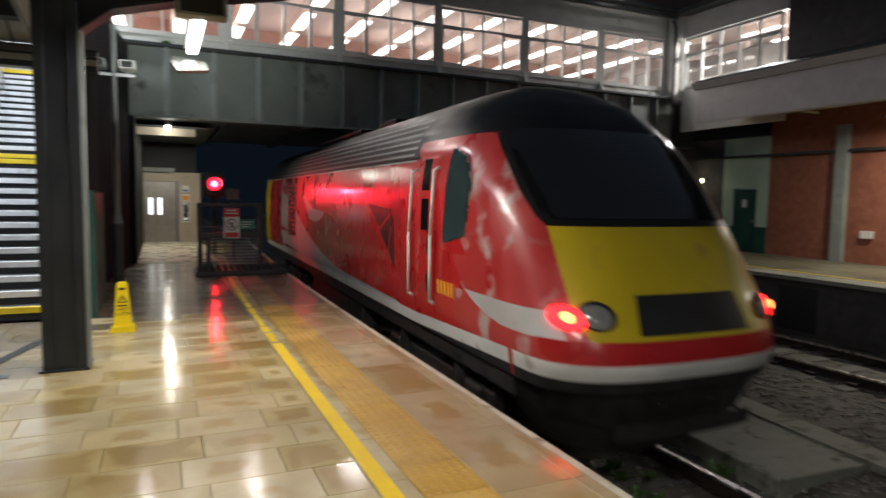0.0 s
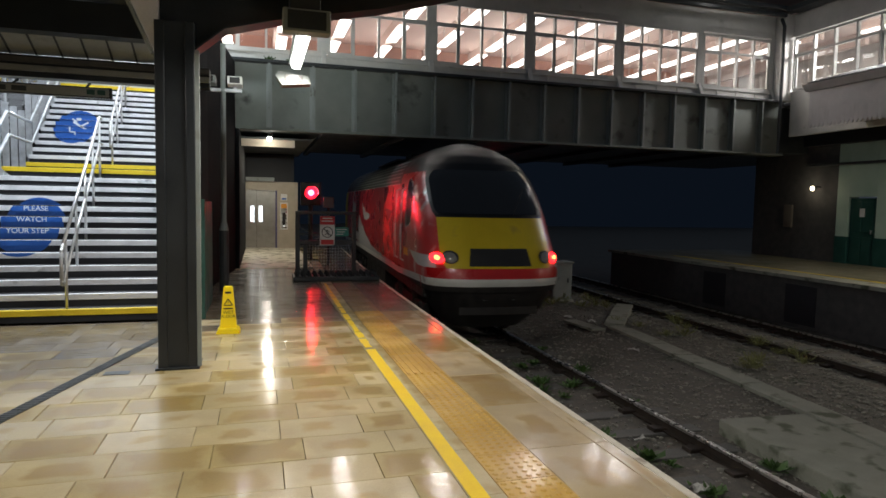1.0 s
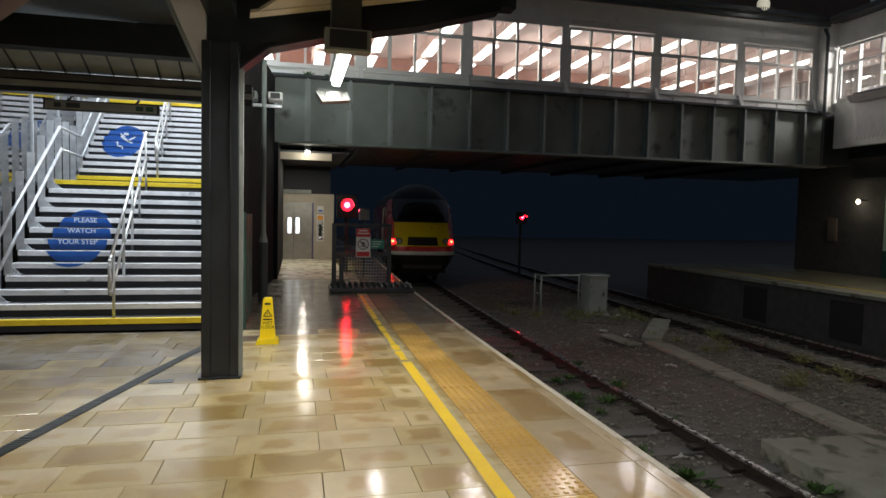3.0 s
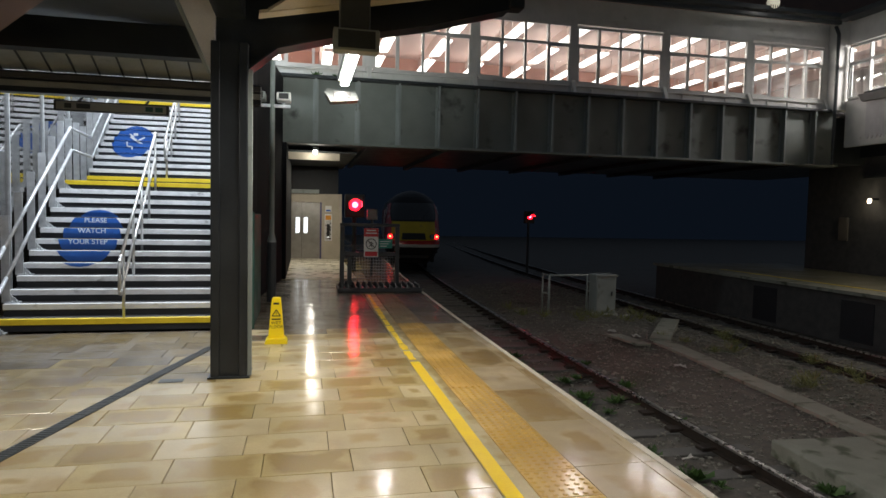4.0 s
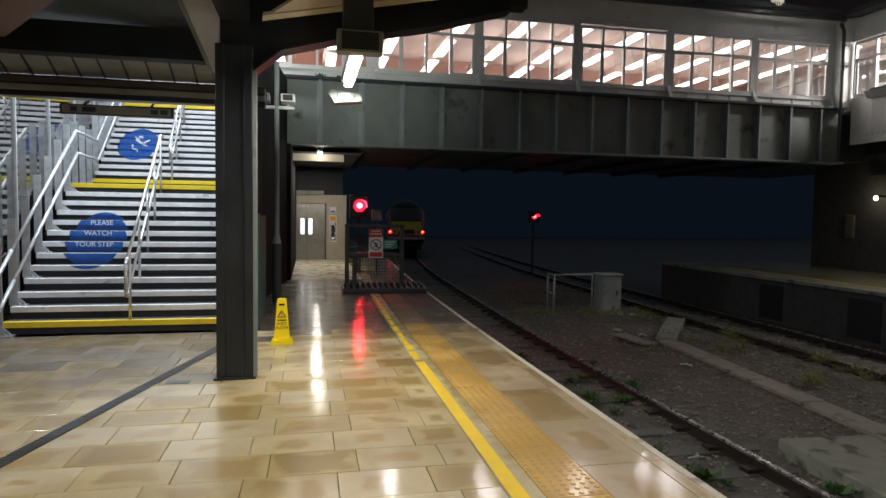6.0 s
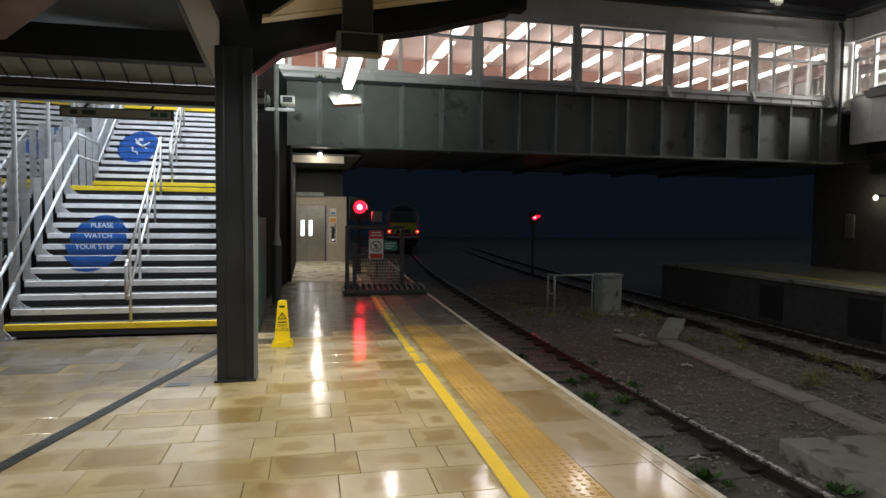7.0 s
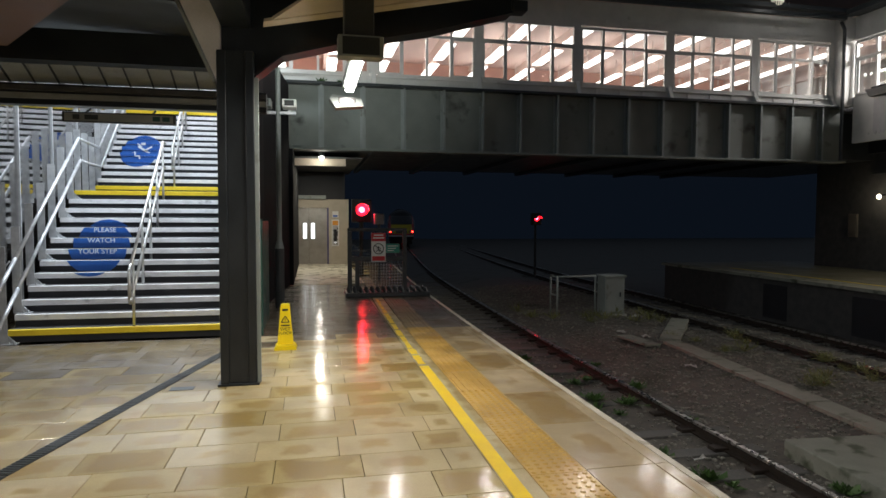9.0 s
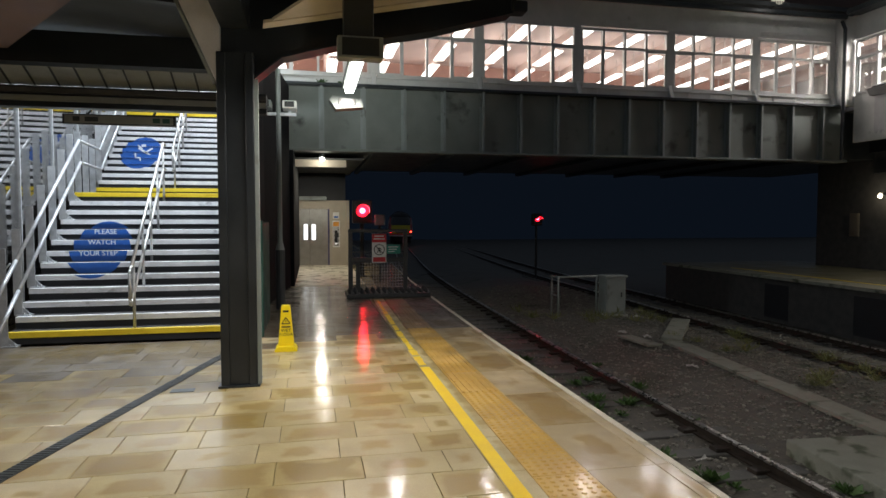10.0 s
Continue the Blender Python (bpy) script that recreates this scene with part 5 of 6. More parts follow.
for i in range(14):
    weed("dark grass tuft beside the lineside cabinet", rng.uniform(5.8, 9.4), rng.uniform(14.8, 17.4), -1.08, 50, rng.uniform(0.25, 0.4), M_GRASS, 90 + i)
for i, (x, y) in enumerate(((7.2, 13.6), (7.5, 13.0), (7.05, 12.7), (4.25, 5.1), (3.9, 5.6), (4.4, 6.4), (6.8, 10.2), (8.8, 15.8))):
    g = B()
    bmesh.ops.create_grid(g, x_segments=4, y_segments=3, size=0.06)
    r = random.Random(i)
    for v in g.verts:
        v.co.x *= 1.6
        v.co.z = r.uniform(0, 0.07)
    bmesh.ops.solidify(g, geom=g.faces[:], thickness=0.004)
    ob = tagged(part("litter", g, M_LITTER), "crumpled pale litter lying in the ballast", "litter", group="litter")
    ob.location = (x, y, -1.15 if x < 5.5 else -1.05)

# ---- train ----
# Heights are above the rail, s runs back from the nose, the nose points to -y.
TL = 17.4


def table(v, pts):
    for (a, fa), (b, f2) in zip(pts, pts[1:]):
        if v <= b:
            return fa + (f2 - fa) * max(0.0, (v - a)) / (b - a)
    return pts[-1][1]


HALF = [(0.9, 1.3), (1.15, 1.345), (1.6, 1.37), (2.1, 1.36), (2.66, 1.345), (3.06, 1.29), (3.35, 1.16), (3.55, 0.99), (3.71, 0.76), (3.82, 0.52), (3.89, 0.3), (3.92, 0.02)]
FRONT = [(0.9, 0.1), (1.15, 0.0), (1.35, 0.03), (1.7, 0.2), (2.27, 0.54), (2.66, 0.84), (3.06, 1.18), (3.35, 1.46), (3.55, 1.72), (3.71, 2.03), (3.82, 2.37), (3.89, 2.7), (3.92, 3.1)]
ROUND = [(0.9, 0.85), (1.4, 0.95), (2.2, 1.25), (3.1, 1.5), (3.92, 1.5)]


def taper(s):
    """The cab narrows towards the nose."""
    u = min(1.0, max(0.0, (s - 0.4) / 3.4))
    return 0.99 + 0.01 * u * (2 - u)


def foot(s):
    """Height of the body's lower edge, which lifts towards the nose."""
    return table(s, [(0.0, 1.05), (1.0, 1.04), (3.5, 0.95), (18.0, 0.95)])


def skin(z, q, side, out=0.0):
    """A point of the body: q 0..1 goes round the nose from its middle, beyond 1 it runs back along the side in metres."""
    w, f, r = table(z, HALF) + out, table(z, FRONT) - out, table(z, ROUND)
    if q <= 1:
        a = q * math.pi / 2
        p = 2 / 3.0
        s = f + r * (1 - math.cos(a) ** p)
        return Vector((side * w * math.sin(a) ** p * taper(s), s, z))
    s = min(TL, f + r + (q - 1))
    return Vector((side * w * taper(s), s, z))


def side_point(z, s, side, out=0.0):
    return Vector((side * (table(z, HALF) * taper(s) + out), s, z))


def net(bm, rows):
    vs = [[bm.verts.new(p) for p in row] for row in rows]
    for a, b in zip(vs, vs[1:]):
        for i in range(len(a) - 1):
            bm.faces.new((a[i], a[i + 1], b[i + 1], b[i]))
    return bm


def patch(zs, q0, q1, sides, out, n=14):
    """A skin laid over the nose, with q0 and q1 given by height."""
    bm = B()
    for sd in sides:
        net(bm, [[skin(z, q0(z) + (q1(z) - q0(z)) * i / n, sd, out) for i in range(n + 1)] for z in zs])
    bmesh.ops.remove_doubles(bm, verts=bm.verts[:], dist=0.0005)
    bmesh.ops.recalc_face_normals(bm, faces=bm.faces[:])
    return bm


def side_patch(outline, sd, out):
    """An outline of (s, z), laid on the curved side as a thin plate, row by row of height."""
    lo, hi = min(z for _, z in outline), max(z for _, z in outline)
    rows = []
    for k in range(11):
        z = lo + (hi - lo) * min(0.999, max(0.001, k / 10))
        cut = []
        for (s0, z0), (s1, z1) in zip(outline, outline[1:] + outline[:1]):
            if (z0 - z) * (z1 - z) <= 0 and z0 != z1:
                cut.append(s0 + (s1 - s0) * (z - z0) / (z1 - z0))
        a, b = min(cut), max(cut)
        rows.append([side_point(z, a, sd, -0.01)] + [side_point(z, a + (b - a) * i / 4, sd, out) for i in range(5)] + [side_point(z, b, sd, -0.01)])
    bm = net(B(), rows)
    bmesh.ops.recalc_face_normals(bm, faces=bm.faces[:])
    return bm


def side_net(s0, s1, lo, hi, sd, out, n=24, m=5):
    """A band along the side between two height curves of s."""
    bm = B()
    rows = []
    for i in range(n + 1):
        s = s0 + (s1 - s0) * i / n
        rows.append([side_point(lo(s) + (hi(s) - lo(s)) * j / m, s, sd, out) for j in range(m + 1)])
    net(bm, rows)
    bmesh.ops.recalc_face_normals(bm, faces=bm.faces[:])
    return bm


def levels(a, b, n):
    return [a + (b - a) * i / n for i in range(n + 1)]


train = thing("locomotive", "red and silver high-speed diesel power car with a yellow nose", "train")
bm = B()
zs = levels(0.94, 3.5, 36) + levels(3.53, 3.92, 12)
for sd in (-1, 1):
    net(bm, [[skin(z, i / 18, sd) for i in range(19)] + [skin(z, 1 + 15.5 * (i / 40), sd) for i in range(1, 41)] + [Vector((sd * table(z, HALF), TL, z))] for z in zs])
bmesh.ops.remove_doubles(bm, verts=bm.verts[:], dist=0.001)
end = [bm.verts.new((sd * table(z, HALF), TL - 0.001, z)) for sd, seq in ((-1, zs), (1, zs[::-1])) for z in seq]
bm.faces.new(end)
low = [bm.verts.new((sd * 1.28, s, 0.94)) for sd, s in ((-1, 0.9), (1, 0.9), (1, TL), (-1, TL))]
bm.faces.new(low)
bmesh.ops.recalc_face_normals(bm, faces=bm.faces[:])
for f in bm.faces:
    c = f.calc_center_median()
    f.material_index = 2 if c.z > (3.25 if c.y < 3.45 else 3.0) else (1 if c.y < 2.1 else 0)
body = part("body", bm, [M_RED, M_RED_WORN, M_ROOFBLK], train, "glossy red body shell, scuffed at the nose", True)

part("lower_band", patch(levels(1.045, 1.19, 3), lambda z: 0, lambda z: 1.0, (-1, 1), 0.007, 20), M_TRAINWHITE, train, "grimy white lower band at the nose", True)
for sd in (-1, 1):
    part("lower_band", side_net(0.98, TL, foot, lambda s: foot(s) + 0.145, sd, 0.007, 40, 3), M_TRAINWHITE, train, "grimy white lower band", True)
part("lower_lip", patch(levels(0.938, 1.044, 3), lambda z: 0, lambda z: 1.0, (-1, 1), 0.009, 20), M_UNDER, train, "black lip under the white band", True)
for sd in (-1, 1):
    part("lower_lip", side_net(0.98, 3.5, lambda s: 0.938, lambda s: foot(s) - 0.001, sd, 0.009, 10, 2), M_UNDER, train, "black lip under the white band", True)
part("bumper_band", patch(levels(1.192, 1.38, 3), lambda z: 0, lambda z: 0.8, (-1, 1), 0.008), M_RED, train, "red bumper band", True)
part("nose_panel", patch(levels(1.372, 2.3, 12), lambda z: 0, lambda z: table(z, [(1.37, 0.44), (1.46, 0.48), (1.6, 0.51), (2.3, 0.5)]), (-1, 1), 0.005), M_TRAINYEL, train, "yellow warning panel", True)
part("windscreen_surround", patch(levels(2.302, 3.37, 12), lambda z: 0, lambda z: table(z, [(2.3, 0.5), (2.36, 0.54), (2.6, 0.58), (3.25, 0.62), (3.26, 0.75), (3.37, 0.75)]), (-1, 1), 0.006), M_ROOFBLK, train, "black windscreen surround", True)
part("windscreen", patch(levels(2.37, 3.24, 10), lambda z: 0, lambda z: table(z, [(2.37, 0.46), (2.45, 0.51), (3.12, 0.55), (3.24, 0.48)]), (-1, 1), 0.014), M_SCREEN, train, "dark raked windscreen", True)
part("coupler_hatch", patch(levels(1.42, 1.74, 3), lambda z: 0, lambda z: table(z, [(1.43, 0.19), (1.75, 0.165)]), (-1, 1), 0.012), M_INK, train, "black coupler hatch", True)


def lamp_disc(name, q, z, rx, rz, out, material, sd, label, parent):
    g = B()
    c = skin(z, q, sd, out)
    du = (skin(z, q + 0.02, sd, out) - skin(z, q - 0.02, sd, out)).normalized()
    dv = (skin(z + 0.03, q, sd, out) - skin(z - 0.03, q, sd, out)).normalized()
    nrm = du.cross(dv).normalized() * (1 if sd > 0 else -1)
    rim = [g.verts.new(c + du * rx * math.cos(k * math.pi / 12) + dv * rz * math.sin(k * math.pi / 12)) for k in range(24)]
    inn = [g.verts.new(c + du * rx * 0.7 * math.cos(k * math.pi / 12) + dv * rz * 0.7 * math.sin(k * math.pi / 12) + nrm * 0.02) for k in range(24)]
    mid = g.verts.new(c + nrm * 0.028)
    for k in range(24):
        g.faces.new((rim[k], rim[(k + 1) % 24], inn[(k + 1) % 24], inn[k]))
        g.faces.new((inn[k], inn[(k + 1) % 24], mid))
    bmesh.ops.recalc_face_normals(g, faces=g.faces[:])
    return part(name, g, material, parent, label, True)


for sd in (-1, 1):
    lamp_disc("headlight_bezel", 0.375, 1.58, 0.16, 0.135, 0.012, M_INK, sd, "dark lamp bezel", train)
    lamp_disc("headlight", 0.375, 1.58, 0.135, 0.115, 0.022, M_LENS, sd, "unlit grey headlight", train)
    lamp_disc("tail_light", 0.55, 1.56, 0.165, 0.115, 0.016, M_TAIL, sd, "glowing red tail light", train)
    lamp_disc("tail_light_core", 0.54, 1.57, 0.06, 0.05, 0.046, M_TAILHOT, sd, "hot bright lamp core", train)
    part("nose_stripe", patch(levels(1.37, 1.6, 6), lambda z: 0.6, lambda z: 1.0 + table(z, [(1.37, 0.15), (1.42, 0.4), (1.5, 0.6), (1.6, 0.72)]), (sd,), 0.006, 16), M_SILVER, train, "pale silver flash behind the tail light", True)
    # sweeping silver curve along the side
    part("silver_sweep", side_net(4.0, 14.2, lambda s: 1.088, lambda s: 1.12 + 0.02 * (s - 4) + 1.75 * max(0, (s - 7.2) / 7.0) ** 1.7, sd, 0.005, 30), M_SILVER, train, "silver curve of the livery", True)
    part("silver_hook", side_patch([(10.2, 2.0), (9.5, 1.97), (8.9, 2.07), (8.6, 2.25), (9.0, 2.17), (9.6, 2.15), (10.5, 2.45), (11.0, 2.55)], sd, 0.006), M_SILVER, train)
    # cab window
    part("cab_window_rim", side_patch([(1.94, 2.05), (2.47, 2.03), (2.51, 2.07), (2.44, 3.03), (2.37, 3.09), (2.08, 3.07), (1.82, 2.68)], sd, 0.008), M_STAINLESS, train, "thin steel window rim")
    part("cab_window", side_patch([(1.955, 2.065), (2.455, 2.045), (2.49, 2.08), (2.425, 3.02), (2.36, 3.075), (2.09, 3.055), (1.838, 2.68)], sd, 0.014), M_SIDEGLASS, train, "tinted cab side window")
    # cab door
    d = part("cab_door", side_patch([(2.76, 1.1), (3.38, 1.1), (3.38, 3.2), (2.76, 3.2)], sd, 0.006), M_RED, train, "red cab door")
    part("door_window", side_patch([(2.96, 2.14), (3.18, 2.14), (3.18, 2.52), (2.96, 2.52)], sd, 0.012), M_SCREEN, d)
    part("door_window", side_patch([(2.96, 2.62), (3.18, 2.62), (3.18, 2.99), (2.96, 2.99)], sd, 0.012), M_SCREEN, d)
    for k, z in enumerate((1.42, 1.86)):
        part("door_lock", side_patch([(2.84, z), (2.97, z), (2.97, z + 0.2), (2.84, z + 0.2)], sd, 0.012), M_INK, d)
    for s in (2.72, 3.44):
        g = B()
        pts = [side_point(1.3, s, sd, 0.0), side_point(1.34, s, sd, 0.07), side_point(2.1, s, sd, 0.07), side_point(2.84, s, sd, 0.07), side_point(2.88, s, sd, 0.0)]
        part("grab_rail", sweep(g, pts, 0.02), M_TRAINWHITE, train, "pale grab rail", True)
    # number bars and emblem
    for k in range(5):
        s = 2.62 - 0.095 * k
        part("number_bar", side_patch([(s, 1.45), (s - 0.06, 1.45), (s - 0.06, 1.61), (s, 1.61)], sd, 0.008), M_ORANGE, train)
    for blade in ([(5.5, 2.42), (4.35, 2.36), (4.9, 2.1)], [(4.85, 2.04), (4.33, 2.29), (4.48, 1.8)], [(4.4, 1.76), (4.27, 2.26), (4.16, 1.58)]):
        part("emblem_blade", side_patch(blade, sd, 0.007), M_INK, train, "dark emblem blade")
    # grilles and doors at the inner end
    g = part("side_grille", side_patch([(11.9, 1.5), (13.0, 1.5), (13.0, 2.85), (11.9, 2.85)], sd, 0.008), M_INK, train, "black louvred grille")
    for k in range(12):
        z = 1.54 + 0.11 * k
        part("louvre", side_net(11.92, 12.98, lambda s, z=z: z, lambda s, z=z: z + 0.05, sd, 0.022, 2, 1), M_RED, g)
    part("guard_door", side_patch([(14.7, 1.2), (15.5, 1.2), (15.5, 2.95), (14.7, 2.95)], sd, 0.007), M_RED, train, "red van door")
    part("end_band", side_net(16.5, TL, lambda s: 1.0, lambda s: 2.98, sd, 0.007, 4, 8), M_TRAINYEL, train, "yellow end band", True)
    # roof louvres
    part("louvre_bed", side_net(3.5, 13.8, lambda s: 3.02, lambda s: 3.6, sd, 0.004, 12, 6), M_INK, train, "black louvred roof side")
    for k in range(6):
        z = 3.05 + 0.09 * k
        # grey slats put the highlights of the dark louvres into the colour
        part("roof_louvre", side_net(3.53, 13.78, lambda s, z=z: z, lambda s, z=z: z + 0.03, sd, 0.04, 12, 1), M_STEEL_GR, train, "roof louvre coloured grey for its highlights")
    part("cantrail", side_net(3.5, TL, lambda s: 2.98, lambda s: 3.0, sd, 0.012, 12, 1), M_SILVER, train)
    # underframe
    sk = B()
    net(sk, [[skin(1.02, i / 14, sd, -0.03) for i in range(15)], [Vector((p.x * 0.88, p.y + 0.16, 0.58)) for p in (skin(1.02, i / 14, sd, -0.03) for i in range(15))], [Vector((p.x * 0.6, p.y + 0.5, 0.2)) for p in (skin(1.02, i / 14, sd, -0.03) for i in range(15))]])
    bmesh.ops.recalc_face_normals(sk, faces=sk.faces[:])
    part("valance_skirt", sk, M_UNDER, train, "black nose skirt", True)
    part("side_skirt", box(B(), sd * 1.12, sd * 1.26, 1.0, TL - 0.1, 0.72, 1.0, 0.02), M_UNDER, train)
part("nose_foot", box(B(), -0.5, 0.5, 0.6, 1.1, 0.2, 0.85, 0.05), M_UNDER, train)
part("buffing_plate", patch(levels(0.52, 0.66, 1), lambda z: 0, lambda z: 0.3, (-1, 1), 0.0), M_UNDER, train)
part("fuel_tank", box(B(), -1.2, 1.2, 6.4, 10.6, 0.25, 0.88, 0.05), M_UNDER, train, "black fuel tank")
part("roof_fan_panel", box(B(), -0.5, 0.5, 9.0, 13.2, 3.87, 3.95, 0.03), M_ROOFBLK, train)
part("exhaust", box(B(), -0.35, 0.35, 7.2, 8.2, 3.88, 3.99, 0.03), M_ROOFBLK, train)
for k in range(5):
    for r0 in (0.0, 0.06):
        part("number_bar", box(B(), -0.3 + 0.13 * k, -0.21 + 0.13 * k, 0.172, 0.18, 0.78 + r0, 0.82 + r0), M_STEEL_GR, train, "faded grey number bar")
part("wiper", rod(B(), skin(2.36, 0.1, 1, 0.03), skin(2.9, 0.3, 1, 0.03), 0.012, seg=6), M_INK, train)
UNDER = -0.15
WHEELSETS = []
for by in (3.4, 13.7):
    bg = part("bogie", box(B(), -1.05, 1.05, by - 0.25, by + 0.25, 0.35, 0.88, 0.03), M_UNDER, train, "oily black bogie frame")
    for sd in (-1, 1):
        part("side_frame", box(B(), sd * 0.95, sd * 1.1, by - 1.7, by + 1.7, 0.27, 0.51, 0.03), M_UNDER, bg)
    for sd in (-1, 1):
        for dy in (-1.3, 1.3):
            part("axle_box", box(B(), sd * 0.98, sd * 1.18, by + dy - 0.2, by + dy + 0.2, 0.19, 0.53, 0.04), M_UNDER, bg)
            part("coil_spring", rod(B(), (sd * 1.1, by + dy * 0.72, 0.35), (sd * 1.1, by + dy * 0.72, 0.88), 0.1, seg=10), M_UNDER, bg)
    for dy in (-1.3, 1.3):
        g = B()
        rod(g, (-0.9, 0, 0), (0.9, 0, 0), 0.08)
        for sd in (-0.74, 0.74):
            rod(g, (sd - 0.065, 0, 0), (sd + 0.065, 0, 0), 0.47, seg=28)
            rod(g, (sd - 0.09, 0, 0), (sd - 0.05, 0, 0), 0.3, seg=20)
        ws = part("wheelset", g, M_UNDER, train, "steel wheelset")
        ws.location = (0, by + dy, 0.47 + UNDER)
        WHEELSETS.append((ws, by + dy))

# ---- paving pieces ----
rng = random.Random(11)
slab_cache = {}


def slab_mesh(w, d, material, h=0.05, tag="s"):
    key = (round(w, 2), round(d, 2), tag)
    if key not in slab_cache:
        g = B()
        prism(g, [(-w / 2, -d / 2), (w / 2, -d / 2), (w / 2, d / 2), (-w / 2, d / 2)], "z", -h, -0.003)
        top = max(g.faces, key=lambda f: f.calc_center_median().z)
        r = bmesh.ops.inset_region(g, faces=[top], thickness=0.004, depth=0.003)
        slab_cache[key] = mesh_of(g, material)
    return slab_cache[key]


y, ROW, LINE = 2.44, 0.39, 0
while y < 18.0:
    x, w = 1.17, 0.41 if LINE % 2 else 0.266
    while x > -4.9 and not (y > 9.0 and x < -0.9):
        jit = rng.uniform(-0.35, 0.35)
        if y > 15.4:
            kind_of = (M_SLAB, "s")
        elif y + jit > (9.0 if x > -0.6 else 9.4):
            kind_of = (M_SOAKED, "w")
        elif y + jit > 7.2 and x < -0.6 or y + jit > 8.5:
            kind_of = (M_DAMP, "d")
        else:
            kind_of = (M_SLAB, "s")
        ob = piece("paving_slab", slab_mesh(w - 0.004, ROW - 0.004, kind_of[0], 0.05, kind_of[1]), plat, (x - w / 2, y + ROW / 2, 0.0))
        dish = 0.006 if kind_of[1] == "s" else 0.014
        ob.rotation_euler = (rng.uniform(-dish, dish), rng.uniform(-0.003, 0.003), 0)
        x -= w
        w = 0.58
    y += ROW
    LINE += 1
# the rest of the paving, behind and to the side
bm = B()
for j in range(22):
    for i in range(15):
        box(bm, 1.16 - 0.66 * (i + 1) + 0.008, 1.16 - 0.66 * i, 2.44 - 0.4 * (j + 1) + 0.006, 2.44 - 0.4 * j - 0.002, -0.05, -0.001)
for j in range(16):
    for i in range(5):
        box(bm, -5.8 - 0.7 * (i + 1) + 0.008, -5.8 - 0.7 * i, 2.6 + 0.4 * j + 0.008, 2.6 + 0.4 * j + 0.396, -0.05, -0.001)
soak = B()
for j in range(60):
    box(soak, 1.36, EDGE + 0.2, 18.0 + 0.6 * j + 0.004, 18.0 + 0.6 * j + 0.596, -0.05, -0.001)
tagged(part("paving_rest", bm, M_SLAB, plat), kind="stuff")
tagged(part("paving_far", soak, M_SLAB, plat), kind="stuff")
# strip beside the yellow line, tactile band and coping
g = box(B(), -0.195, 0.195, -0.196, 0.196, -0.05, 0.0)
for a in range(6):
    for b in range(6):
        p = (-0.163 + a * 0.065, -0.163 + b * 0.065)
        bmesh.ops.create_cone(g, cap_ends=True, segments=8, radius1=0.021, radius2=0.012, depth=0.008, matrix=Matrix.Translation((p[0], p[1], 0.004)))
blister = mesh_of(g, M_TACTILE)
g = box(B(), -0.195, 0.195, -0.196, 0.196, -0.05, 0.0)
for a in range(6):
    box(g, -0.163 + a * 0.065 - 0.012, -0.163 + a * 0.065 + 0.012, -0.19, 0.19, 0.0, 0.009)
ribbed = mesh_of(g, M_TACTILE)
soaked_ribbed = ribbed.copy()
soaked_ribbed.materials[0] = M_TACTILE_WET
for i in range(54):
    y = 1.6 + 0.4 * i
    piece("tactile_slab", blister if y < 6.0 else ribbed if y < 9.6 else soaked_ribbed, plat, (1.585 + bend(y) * 1.2, y, 0.0))
bm = B()
for i in range(34):
    y = -4 + 0.66 * i
    d = bend(y)
    box(bm, 1.174 + d, 1.384 + d, y + 0.003, y + 0.657, -0.05, -0.001)
tagged(part("line_bed", bm, M_SLAB, plat), kind="stuff")
for i in range(26):
    y = 0.6 + 0.92 * i
    ob = piece("coping_slab", slab_mesh(0.5, 0.912, M_COPING if y < 9.6 else M_SOAKED, 0.12, "c" if y < 9.6 else "cw"), plat, (2.035 + bend(y), y, 0.001))
    ob.rotation_euler[0] = rng.uniform(-0.001, 0.001)
    piece("edge_slab", slab_mesh(0.1, 0.914, M_COPING if y < 9.6 else M_SOAKED, 0.12, "e" if y < 9.6 else "ew"), plat, (2.342 + bend(y), y, 0.001))
bm = B()
strip(bm, EDGE - 0.055, EDGE, -0.13, 0.004, -4, 24, 40)
part("edge_nosing", bm, M_EDGEWHITE, plat, "worn white platform edge")
bm = B()
strip(bm, 1.18, 1.285, -0.002, 0.005, -4, 6.9, 14)
part("painted_line", bm, M_YELLOW, plat, "solid yellow safety line")
y = 7.02
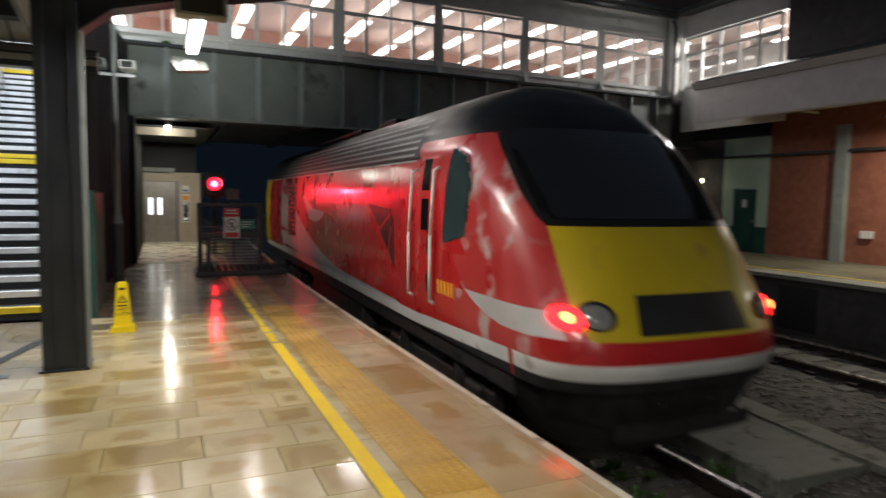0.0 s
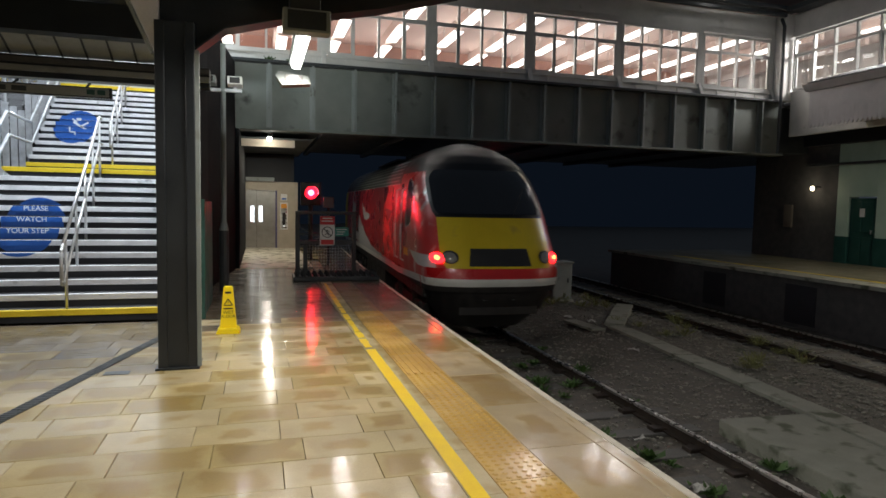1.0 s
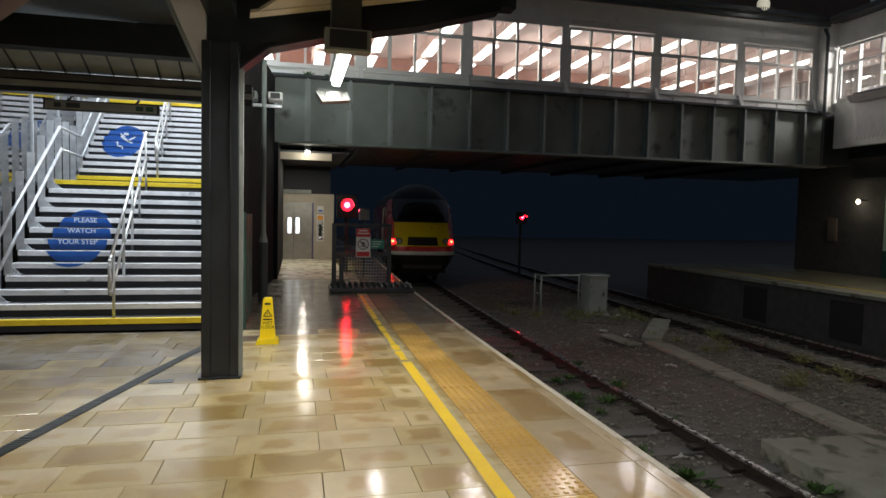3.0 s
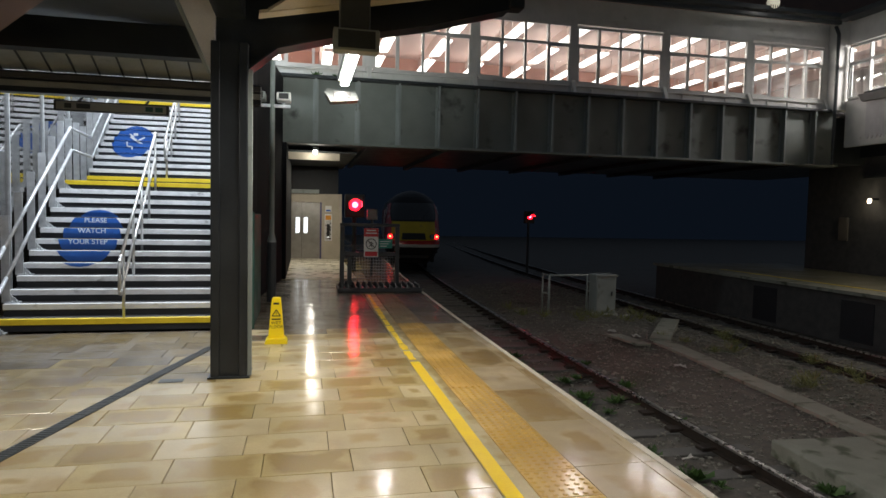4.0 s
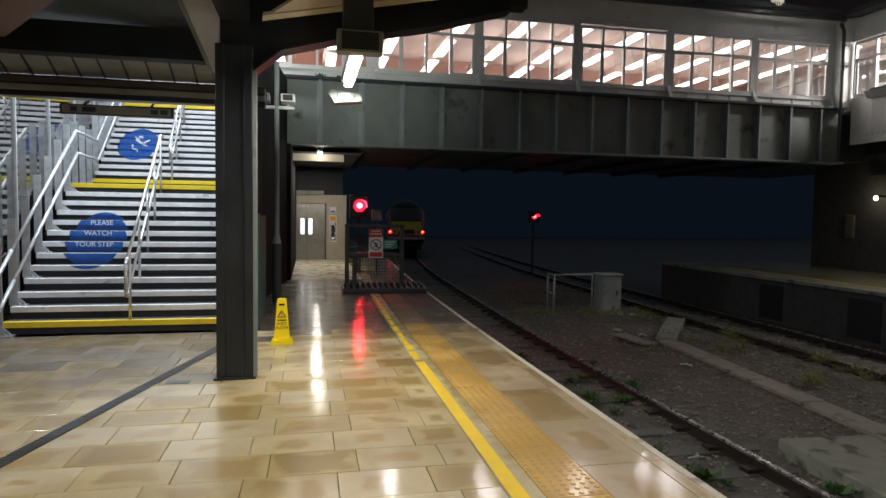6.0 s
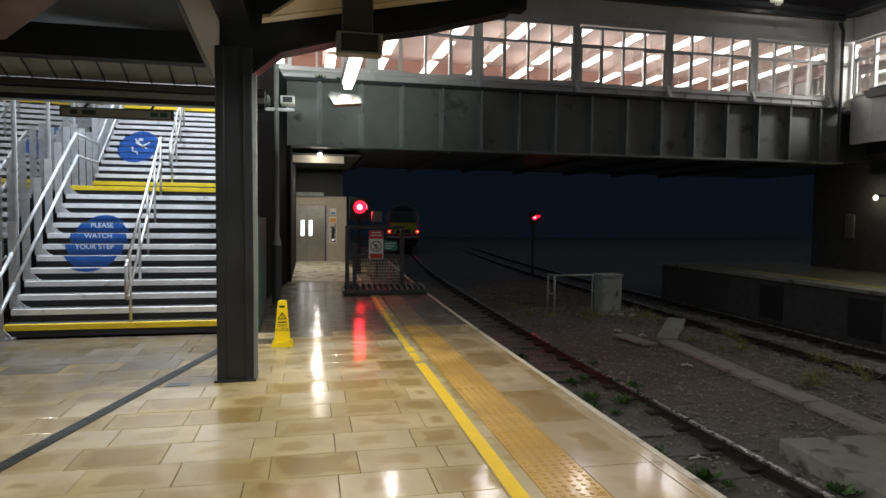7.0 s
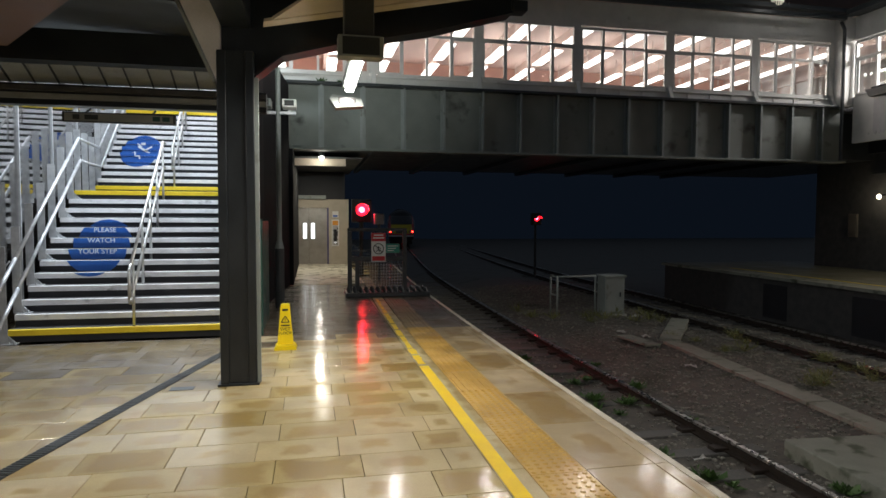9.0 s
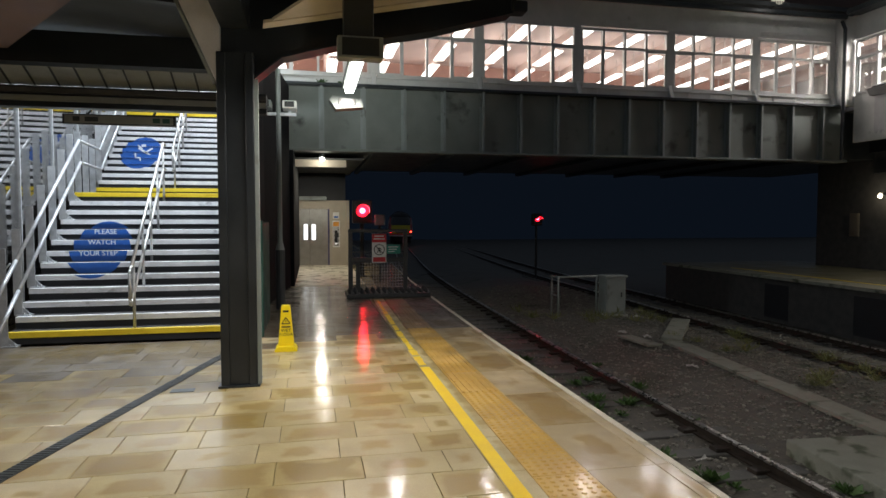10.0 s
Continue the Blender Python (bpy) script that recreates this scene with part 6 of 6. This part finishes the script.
while y < 12.4:
    l = rng.uniform(0.22, 0.5)
    w = rng.uniform(0.06, 0.1)
    bm = B()
    n = 7
    lo = [(1.23 + bend(y) * 1.2 - w / 2 * rng.uniform(0.6, 1.1), y + l * k / n) for k in range(n + 1)]
    hi = [(1.23 + bend(y) * 1.2 + w / 2 * rng.uniform(0.6, 1.1), y + l * k / n) for k in range(n, -1, -1)]
    prism(bm, lo + hi, "z", -0.002, 0.0045)
    part("worn_line_dash", bm, M_YELLOW, plat, "worn dash of yellow line")
    y += l + rng.uniform(0.03, 0.12)
# drain channel
dv = Vector((0.89, 3.47, 0)).normalized()
drain = thing("drain_channel", "dark slotted drain channel let into the paving", "drain", kind="structure")
rz = math.atan2(dv.y, dv.x) - math.pi / 2
grate = box(B(), -0.055, 0.055, -0.245, 0.245, -0.01, 0.004)
for k in range(12):
    box(grate, -0.05, 0.05, -0.235 + k * 0.04, -0.215 + k * 0.04, 0.004, 0.008)
grate = mesh_of(grate, M_STEEL_DK)
for i in range(-8, 15):
    p = Vector((-1.99, 4.47, 0)) + dv * 0.5 * (i + 0.5 - 1)
    if p.y < 9.0:
        piece("drain_grate", grate, drain, (p.x, p.y, 0.003), rz)
ic = tagged(part("inspection_cover", box(B(), -1.36, -1.14, 6.38, 6.5, -0.01, 0.004, 0.001), M_STEEL_DK), "small metal inspection cover in the paving", "cover")

# ---- what moves ----
def motions():
    """The train draws away along the platform and follows the curve beyond the bridge."""
    def nose(t):
        return 3.83 + 7.079 * t - 0.2805 * t ** 2 + 0.04912 * t ** 3 - 0.00246 * t ** 4

    def at(t):
        y = nose(t)
        a, b = bend(y + 3.4), bend(y + 13.7)
        yaw = math.degrees(math.atan2(-(b - a), 10.3))
        x = TRACK + 0.06 + a - (b - a) / 10.3 * 3.4
        return pose(x, y, RAILZ - UNDER + drop(y), 0, 0, yaw)

    walk(train, [(t / 5, at(t / 5)) for t in range(51)])
    for ws, wy in WHEELSETS:
        walk(ws, [(t / 15, pose(0, wy, 0.47 + UNDER, -math.degrees((nose(t / 15) - nose(0)) / 0.47))) for t in range(151)])


motions()
